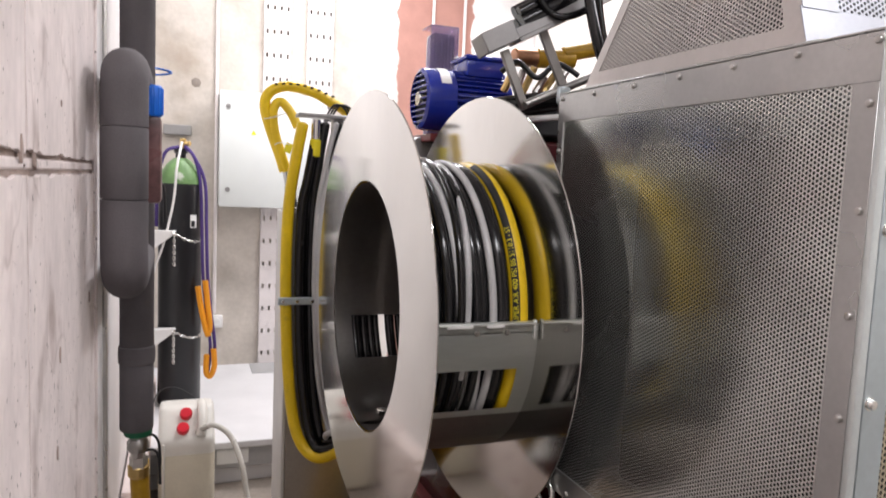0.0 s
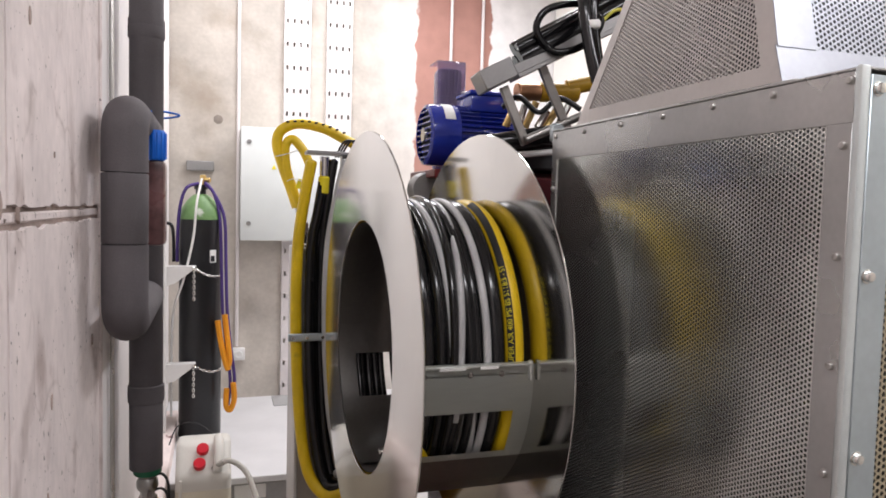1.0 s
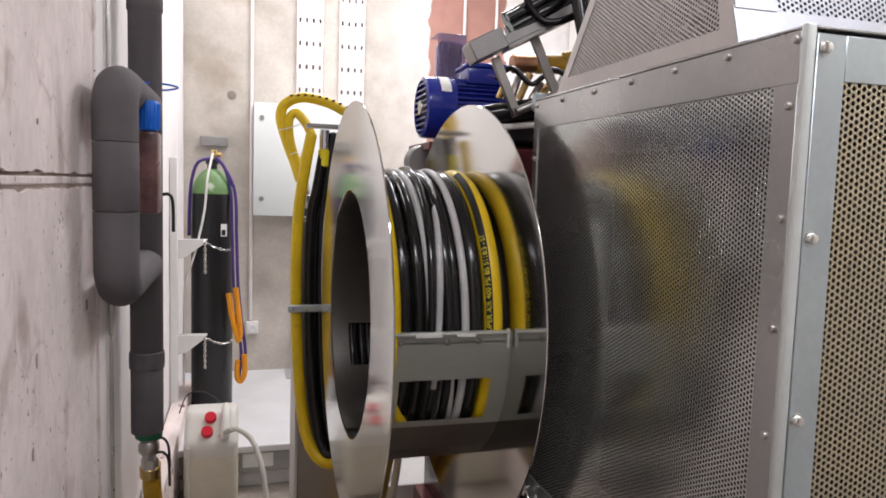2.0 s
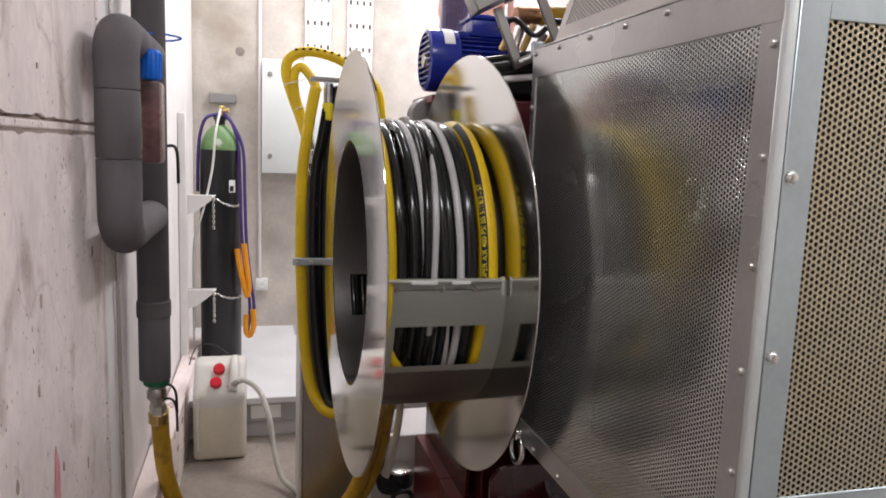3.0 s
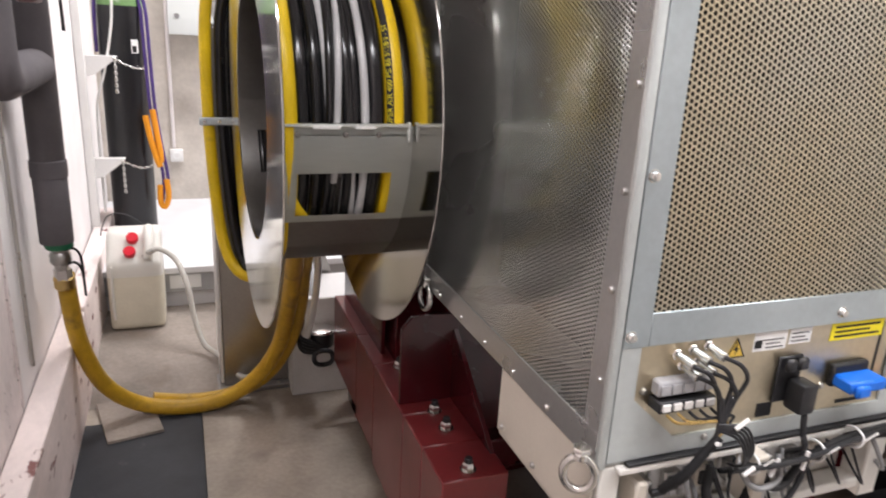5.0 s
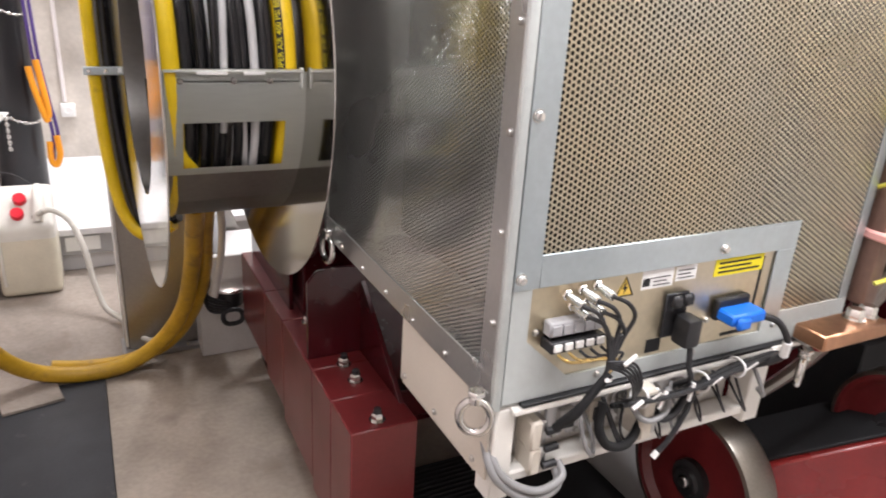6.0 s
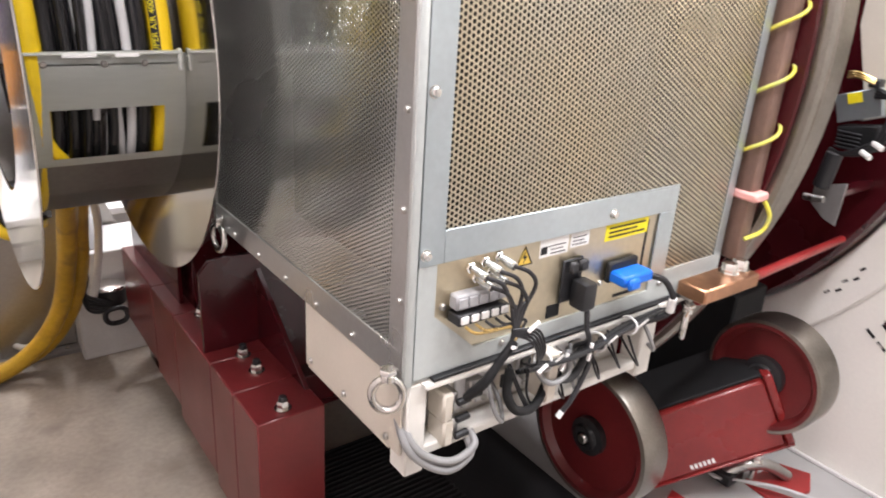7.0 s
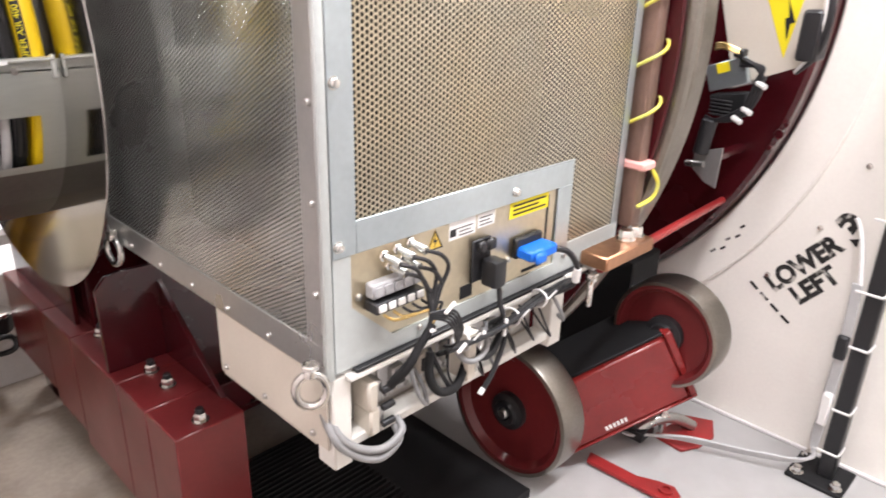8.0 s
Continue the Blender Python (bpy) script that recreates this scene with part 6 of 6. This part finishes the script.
part("body", lathe([(0, 0.235), (0.046, 0.235), (0.049, 0.24), (0.049, 0.29), (0, 0.29)], (0.70, 2.475, 0), "z", 28), M["black"], pump)
part("lid", lathe([(0.05, 0.29), (0.052, 0.294), (0.05, 0.302), (0.03, 0.308), (0, 0.308)], (0.70, 2.475, 0), "z", 28), M["chrome"], pump, "chrome lid")
part("coil", tube([(0.70 + 0.035 * math.cos(a), 2.42 + 0.004 * math.sin(3 * a), 0.205 + 0.03 * math.sin(a)) for a in [2 * math.pi * i / 16 for i in range(16)]], 0.009, 8, True, 3), M["black"], pump)
for k in range(5):
    part("cable", tube([(0.585 + 0.004 * k, 2.2, 0.82), (0.59, 2.32 + 0.01 * k, 0.62), (0.60 + 0.006 * k, 2.41, 0.38), (0.615, 2.44, 0.25 + 0.012 * k), (0.65, 2.43, 0.225 + 0.012 * k), (0.70, 2.43, 0.235 + 0.004 * k)], 0.006, 8), M["black"], pump)
single("white_hose", tube([(0.60, 2.10, 0.85), (0.63, 2.22, 0.76), (0.665, 2.34, 0.60), (0.668, 2.41, 0.45), (0.65, 2.43, 0.33), (0.64, 2.45, 0.27)], 0.0125, 12), M["white_plastic"], "white plastic hose hanging under the reel", "hose")
part("side_panel", prism([(0.60, 0.02), (0.82, 0.02), (0.82, 0.36), (0.675, 0.80), (0.60, 0.80)], "y", 2.82, 2.826), M["stand"], stand, "grey sheet steel side panel")

# ---- red machine base ----
base = thing("red_machine_base", (0.81, 1.8, 0.0), "glossy oxide-red steel machine base with upright plates and nuts", "machine base")
for k, (y0, y1, z0) in enumerate(((1.258, 1.398, 0.0), (1.40, 1.548, 0.10), (1.55, 1.838, 0.13), (1.84, 2.05, 0.17), (2.052, 2.40, 0.2))):
    part("block", bx(0.735, 0.893, y0, y1, z0, 0.46 - 0.0008 * k, 0.003), M["red"], base)
part("leg", bx(0.80, 0.893, 1.40, 2.38, 0.0, 0.21, 0.003), M["red"], base)
# inner plates darkened for shade, unlike the outer blocks
part("gusset", prism([(0.74, 0.46), (0.893, 0.46), (0.893, 0.70), (0.80, 0.705), (0.765, 0.70), (0.74, 0.67)], "y", 1.60, 1.612, 0.001), M["red_shaded"], base)
part("rib", prism([(1.612, 0.46), (1.612, 0.68), (1.95, 0.46)], "x", 0.872, 0.884, 0.001), M["red_shaded"], base)
part("side_rib", prism([(1.60, 0.46), (1.60, 0.66), (1.33, 0.46)], "x", 0.879, 0.891, 0.001), M["red_shaded"], base)
part("upright", bx(0.772, 0.785, 1.90, 2.40, 0.455, 1.62, 0.002), M["red_shaded"], base)
part("tower", bx(0.80, 1.50, 1.85, 2.45, 0.0, 1.60, 0.006), M["red_shaded"], base)
part("web_plate", bx(0.893, 1.30, 1.612, 1.63, 0.2, 0.72, 0.003), M["red_shaded"], base)
part("crossbeam", bx(0.893, 1.52, 1.55, 1.85, 0.25, 0.34, 0.004), M["red_shaded"], base)
part("motor_shelf", bx(0.70, 1.48, 2.18, 2.46, 1.605, 1.63, 0.003), M["red"], base)
for x, y in ((0.817, 1.545), (0.818, 1.462), (0.807, 1.29), (0.80, 1.80), (0.835, 1.76)):
    shared("nut", NUT, base, facing(x, y, 0.459, "+z"))
    part("stud", rod((x, y, 0.46), (x, y, 0.492), 0.009, 12), M["black"], base)
bellows = thing("ribbed_mat", (1.1, 1.4, 0.0), "black ribbed rubber mat, extended as shade under the cabinet", "rubber mat")
# Body runs on past the ribs to darken the shaded floor.
part("body", bx(0.905, 1.57, 0.96, 1.60, 0.0, 0.03, 0.004), M["black_matte"], bellows)
for k in range(26):
    part("rib", bx(0.91, 1.30, 1.13 + 0.018 * k, 1.137 + 0.018 * k, 0.028, 0.045, 0.002), M["black_matte"], bellows)

# ---- motor ----
motor = thing("electric_motor", (0.85, 2.32, 1.63), "blue electric motor with finned body and terminal box", "electric motor")
MY, MZ, MR = 2.32, 1.745, 0.098
part("fan_cowl", lathe([(MR * 0.86, 0.702), (MR * 0.98, 0.708), (MR, 0.72), (MR, 0.80), (MR * 0.97, 0.802), (MR * 0.97, 0.715), (MR * 0.86, 0.708)], (0, MY, MZ), "x", 40, True), M["blue"], motor, "blue fan cowl")
part("grille_back", lathe([(0, 0.722), (MR * 0.95, 0.722), (MR * 0.95, 0.726), (0, 0.726)], (0, MY, MZ), "x", 32), M["dark"], motor)
for k in range(9):
    z = MZ - 0.072 + 0.018 * k
    h = math.sqrt(max(0.0004, (MR * 0.9) ** 2 - (z - MZ) ** 2))
    part("grille_bar", bx(0.703, 0.709, MY - h, MY + h, z - 0.0035, z + 0.0035, 0.001), M["blue"], motor)
part("grille_hub", lathe([(0, 0.70), (0.022, 0.70), (0.024, 0.71), (0, 0.71)], (0, MY, MZ), "x", 20), M["steel"], motor)
part("body", lathe([(0, 0.80), (MR * 0.86, 0.80), (MR * 0.86, 0.985), (MR * 0.8, 1.0), (MR * 0.4, 1.01), (0, 1.01)], (0, MY, MZ), "x", 36), M["blue"], motor)
fin = mesh_of("fin", bx(0.803, 0.975, -0.0022, 0.0022, MR * 0.84, MR * 1.0, 0.001), M["blue"])
for k in range(34):
    shared("fin", fin, motor, Matrix.Translation((0, MY, MZ)) @ pose(0, 0, 0, 360 / 34 * k, 0, 0))
part("name_plate", lathe([(MR + 0.0008, 0.752), (MR + 0.0012, 0.752), (MR + 0.0012, 0.785), (MR + 0.0008, 0.785)], (0, MY, MZ), "x", 40, True), M["blue"], motor)
bmt = bmesh.new()
q = [[bmt.verts.new((x, MY + (MR + 0.002) * math.cos(radians(100 + 6 * i)), MZ + (MR + 0.002) * math.sin(radians(100 + 6 * i)))) for x in (0.748, 0.782)] for i in range(10)]
for a, b in zip(q, q[1:]):
    bmt.faces.new((a[0], b[0], b[1], a[1]))
part("sticker", bmt, M["white_label"], motor, "silver rating sticker")
tb = part("terminal_box", bx(0.835, 0.965, MY - 0.075, MY + 0.06, MZ + 0.075, MZ + 0.128, 0.008, 2), M["blue"], motor)
part("box_lid", bx(0.83, 0.97, MY - 0.08, MY + 0.065, MZ + 0.127, MZ + 0.142, 0.004), M["blue"], tb)
part("gland", rod((0.965, MY - 0.03, MZ + 0.09), (0.985, MY - 0.03, MZ + 0.085), 0.012, 12), M["blue"], tb)
part("foot", bx(0.82, 0.95, MY - 0.08, MY + 0.08, 1.63, 1.665, 0.004), M["blue"], motor)
single("grey_casting", lathe([(0, -0.03), (0.05, -0.03), (0.055, -0.02), (0.055, 0.03), (0.04, 0.04), (0, 0.04)], (0.71, 2.30, 1.57), "y", 24), M["grey_box"], "round grey casting below the motor", "casting")
vf = thing("violet_filter", (0.87, 2.6, 1.60), "violet ribbed cartridge in a clear plastic cover", "filter")
part("cartridge", bx(0.825, 0.91, 2.56, 2.64, 1.64, 2.015, 0.02, 3), M["violet"], vf)
for k in range(7):
    part("rib", rod((0.832 + 0.012 * k, 2.556, 1.66), (0.832 + 0.012 * k, 2.556, 2.005), 0.004, 8), M["violet"], vf)
part("cover", joined(bx(0.815, 0.92, 2.545, 2.549, 1.64, 2.03, 0.001), bx(0.815, 0.92, 2.545, 2.65, 2.03, 2.034, 0.001), bx(0.918, 0.922, 2.549, 2.65, 1.64, 2.03, 0.001)), M["violet_clear"], vf, "clear violet cover")
part("clip", bx(0.905, 0.93, 2.53, 2.545, 1.86, 1.93, 0.003), M["white_plastic"], vf)
part("mount", bx(0.83, 0.90, 2.44, 2.62, 1.60, 1.645, 0.003), M["grey_box"], vf)

# ---- inclined cable arm over the reel ----
arm = thing("cable_trunking", (0.9, 1.9, 1.68), "inclined grey trunking with black hoses on steel legs", "cable trunking")
AP, AQ = Vector((0.72, 1.9, 1.845)), Vector((1.20, 1.84, 2.10))
ad = (AQ - AP).normalized()
am_ = Matrix.Translation(AP) @ ad.to_track_quat("X", "Z").to_matrix().to_4x4()
part("end_box", turned(bx(0.005, 0.10, -0.05, 0.05, -0.034, 0.02, 0.003), am_), M["grey_box"], arm, "grey sheet metal end box")
part("channel", turned(joined(bx(0.10, 0.60, -0.045, 0.045, -0.04, -0.03, 0.001), bx(0.10, 0.60, -0.045, -0.042, -0.03, -0.005, 0.001)), am_), M["grey_box"], arm)
for k, (y, z, r) in enumerate(((-0.02, 0.002, 0.026), (0.02, 0.0, 0.022), (0.0, 0.035, 0.018), (-0.032, 0.03, 0.014))):
    part("hose", turned(tube([(0.13, y, z), (0.25, y - 0.004, z + 0.004), (0.42, y + 0.006, z + 0.01), (0.60, y, z + 0.02)], r, 14), am_), M["black_hose"], arm)
part("loop_hose", turned(tube([(0.20, -0.05, 0.0), (0.19, -0.06, 0.055), (0.24, -0.062, 0.085), (0.33, -0.06, 0.06), (0.36, -0.062, 0.0), (0.30, -0.062, -0.035), (0.23, -0.058, -0.03)], 0.0095, 10, True), am_), M["black_hose"], arm)
part("hanging_hose", tube([(0.98, 1.80, 2.10), (0.955, 1.76, 2.05), (0.96, 1.74, 1.95), (0.985, 1.72, 1.83), (1.04, 1.72, 1.74)], 0.017, 12), M["black_hose"], arm)
part("hanging_hose", tube([(1.03, 1.80, 2.14), (0.985, 1.765, 2.07), (0.985, 1.75, 1.95), (1.01, 1.74, 1.83), (1.06, 1.74, 1.74)], 0.014, 12), M["black_hose"], arm)
part("ferrule", turned(rod((0.34, -0.03, 0.055), (0.44, -0.035, 0.075), 0.015, 12), am_), M["chrome"], arm, "plated hose ferrule")
part("tie", rod((0.955, 1.735, 1.98), (0.985, 1.735, 1.985), 0.012, 10), M["white_plastic"], arm, "white cable tie")
for p0, p1 in (((0.80, 1.9, 1.84), (0.87, 1.9, 1.69)), ((0.90, 1.88, 1.90), (0.99, 1.86, 1.70))):
    dd = (Vector(p1) - Vector(p0))
    part("leg", turned(bx(-0.008, 0.008, -0.012, 0.012, 0, dd.length, 0.002), Matrix.Translation(p0) @ dd.to_track_quat("Z", "Y").to_matrix().to_4x4()), M["stand"], arm, "steel leg")
part("earth_wire", tube([(1.03, 1.82, 2.0), (1.07, 1.80, 2.045), (1.12, 1.80, 2.03), (1.13, 1.80, 1.93), (1.09, 1.80, 1.80)], 0.0045, 8), M["green_yellow"], arm, "green-yellow earth wire")
part("foot_rail", rod((0.86, 1.88, 1.70), (1.05, 1.85, 1.79), 0.012, 10), M["stand"], arm)
manifold = thing("hose_manifold", (0.98, 1.95, 1.62), "copper and yellow pipe manifold with black pipe behind the reel", "manifold")
part("copper_pipe", rod((0.925, 2.1, 1.865), (1.0, 2.1, 1.87), 0.028, 20), M["copper"], manifold)
part("yellow_valve", joined(rod((1.0, 2.1, 1.87), (1.12, 2.08, 1.875), 0.03, 16), rod((1.08, 2.08, 1.885), (1.22, 2.06, 1.92), 0.024, 14)), M["ochre_hose"], manifold, "yellow painted valve body")
part("black_pipe", rod((0.79, 1.98, 1.69), (0.98, 1.92, 1.725), 0.03, 20), M["black_hose"], manifold)
part("pipe_end", rod((0.975, 1.923, 1.724), (1.0, 1.915, 1.728), 0.034, 16), M["steel"], manifold)
part("white_pipe", rod((0.78, 1.96, 1.655), (1.0, 1.90, 1.68), 0.009, 10), M["white_plastic"], manifold)
part("body", bx(0.88, 1.30, 2.0, 2.25, 1.63, 1.74, 0.006), M["dark"], manifold)
for k in range(6):
    part("fitting", rod((0.86 + 0.03 * k, 2.02 - 0.02 * (k % 2), 1.75), (0.875 + 0.035 * k, 2.0, 1.80 + 0.012 * (k % 3)), 0.011, 8), M["steel"] if k % 2 else M["brass"], manifold)
part("cable", tube([(0.84, 2.0, 1.80), (0.88, 1.98, 1.83), (0.94, 1.97, 1.79), (0.99, 1.95, 1.83), (1.05, 1.93, 1.80)], 0.008, 8), M["black"], manifold)
part("mount_tab", bx(0.752, 0.785, 1.512, 1.522, 1.66, 1.70, 0.006), M["zinc"], cab)

# ---- fittings on the back wall ----
wc = thing("wall_cabinet", (0.52, 4.58, 1.284), "light grey enamelled steel wall cabinet with two latches", "electrical cabinet")
part("body", bx(0.216, 0.82, 4.60, BACK_Y - 0.001, 1.284, 1.97, 0.004), M["cab_grey"], wc)
part("door", bx(0.214, 0.822, 4.58, 4.598, 1.282, 1.972, 0.005, 2), M["cab_grey"], wc)
for z in (1.882, 1.387):
    part("latch", lathe([(0, 0.004), (0.012, 0.004), (0.014, 0), (0.014, -0.004), (0, -0.004)], (0.262, 4.578, z), "y", 18), M["grey_box"], wc, "small dark quarter-turn latch")
part("warning_mark", prism([(0.395, 1.72), (0.425, 1.72), (0.41, 1.748)], "y", 4.5785, 4.5798), M["yellow"], wc, "yellow triangle sticker")


def cable_tray(x0, x1, z0, z1):
    """A pressed tray with real oval slots in rows."""
    t = thing("cable_tray", ((x0 + x1) / 2, BACK_Y, z0), "white galvanised perforated cable tray on the concrete wall", "cable tray", "cable trays on the wall")
    cols = 4
    w = (x1 - x0) / cols
    bm = bmesh.new()
    rows_z = [z0 + 0.06 + 0.145 * k for k in range(int((z1 - z0 - 0.1) / 0.145))]

    def quad(a, b, c, d):
        bm.faces.new([bm.verts.new((u, BACK_Y - 0.03, v)) for u, v in ((a, c), (b, c), (b, d), (a, d))])
    last = z0
    for z in rows_z:
        quad(x0, x1, last, z)
        edge = x0
        for c in range(cols):
            quad(edge, x0 + w * (c + 0.34), z, z + 0.028)
            edge = x0 + w * (c + 0.66)
        quad(edge, x1, z, z + 0.028)
        last = z + 0.028
    quad(x0, x1, last, z1)
    g = bmesh.ops.extrude_face_region(bm, geom=bm.faces[:])
    bmesh.ops.translate(bm, verts=[v for v in g["geom"] if isinstance(v, bmesh.types.BMVert)], vec=(0, 0.0015, 0))
    part("pan", bm, M["galv"], t, "", True)
    for x in (x0, x1 - 0.002):
        part("edge", bx(x, x + 0.002, BACK_Y - 0.03, BACK_Y - 0.001, z0, z1, 0.0005), M["galv"], t)


cable_tray(0.475, 0.642, 0.267, 3.19)
cable_tray(0.742, 0.908, 0.267, 3.19)
for x, z0, name in ((0.203, 0.60, ""), (1.585, 1.6, ""), (1.811, 1.6, "")):
    single("wall_conduit", rod((x, BACK_Y - 0.012, z0), (x, BACK_Y - 0.012, 3.19), 0.011, 12), M["galv"], "thin white vertical conduit pipe on the wall", "conduit", "wall conduits")
sk = thing("wall_socket", (0.216, BACK_Y - 0.04, 0.52), "white surface wall socket at the end of a conduit", "socket")
part("box", bx(0.178, 0.254, BACK_Y - 0.045, BACK_Y - 0.001, 0.515, 0.592, 0.006, 2), M["white_plastic"], sk)
part("insert", lathe([(0.012, 0.0), (0.024, 0.0), (0.026, 0.003), (0.026, 0.006), (0.012, 0.006)], (0.216, BACK_Y - 0.048, 0.553), "y", 24, True), M["white_label"], sk)
part("socket_well", lathe([(0, 0.004), (0.013, 0.004), (0.013, 0.007), (0, 0.007)], (0.216, BACK_Y - 0.0485, 0.553), "y", 16), M["grey_box"], sk)
single("wall_chip", lathe([(0, 0.0), (0.02, 0.001), (0.03, 0.003), (0.015, 0.004), (0, 0.004)], (0.083, BACK_Y - 0.004, 2.022), "y", 7), M["concrete"], "chipped dark hole patch in the concrete wall", "wall patch")
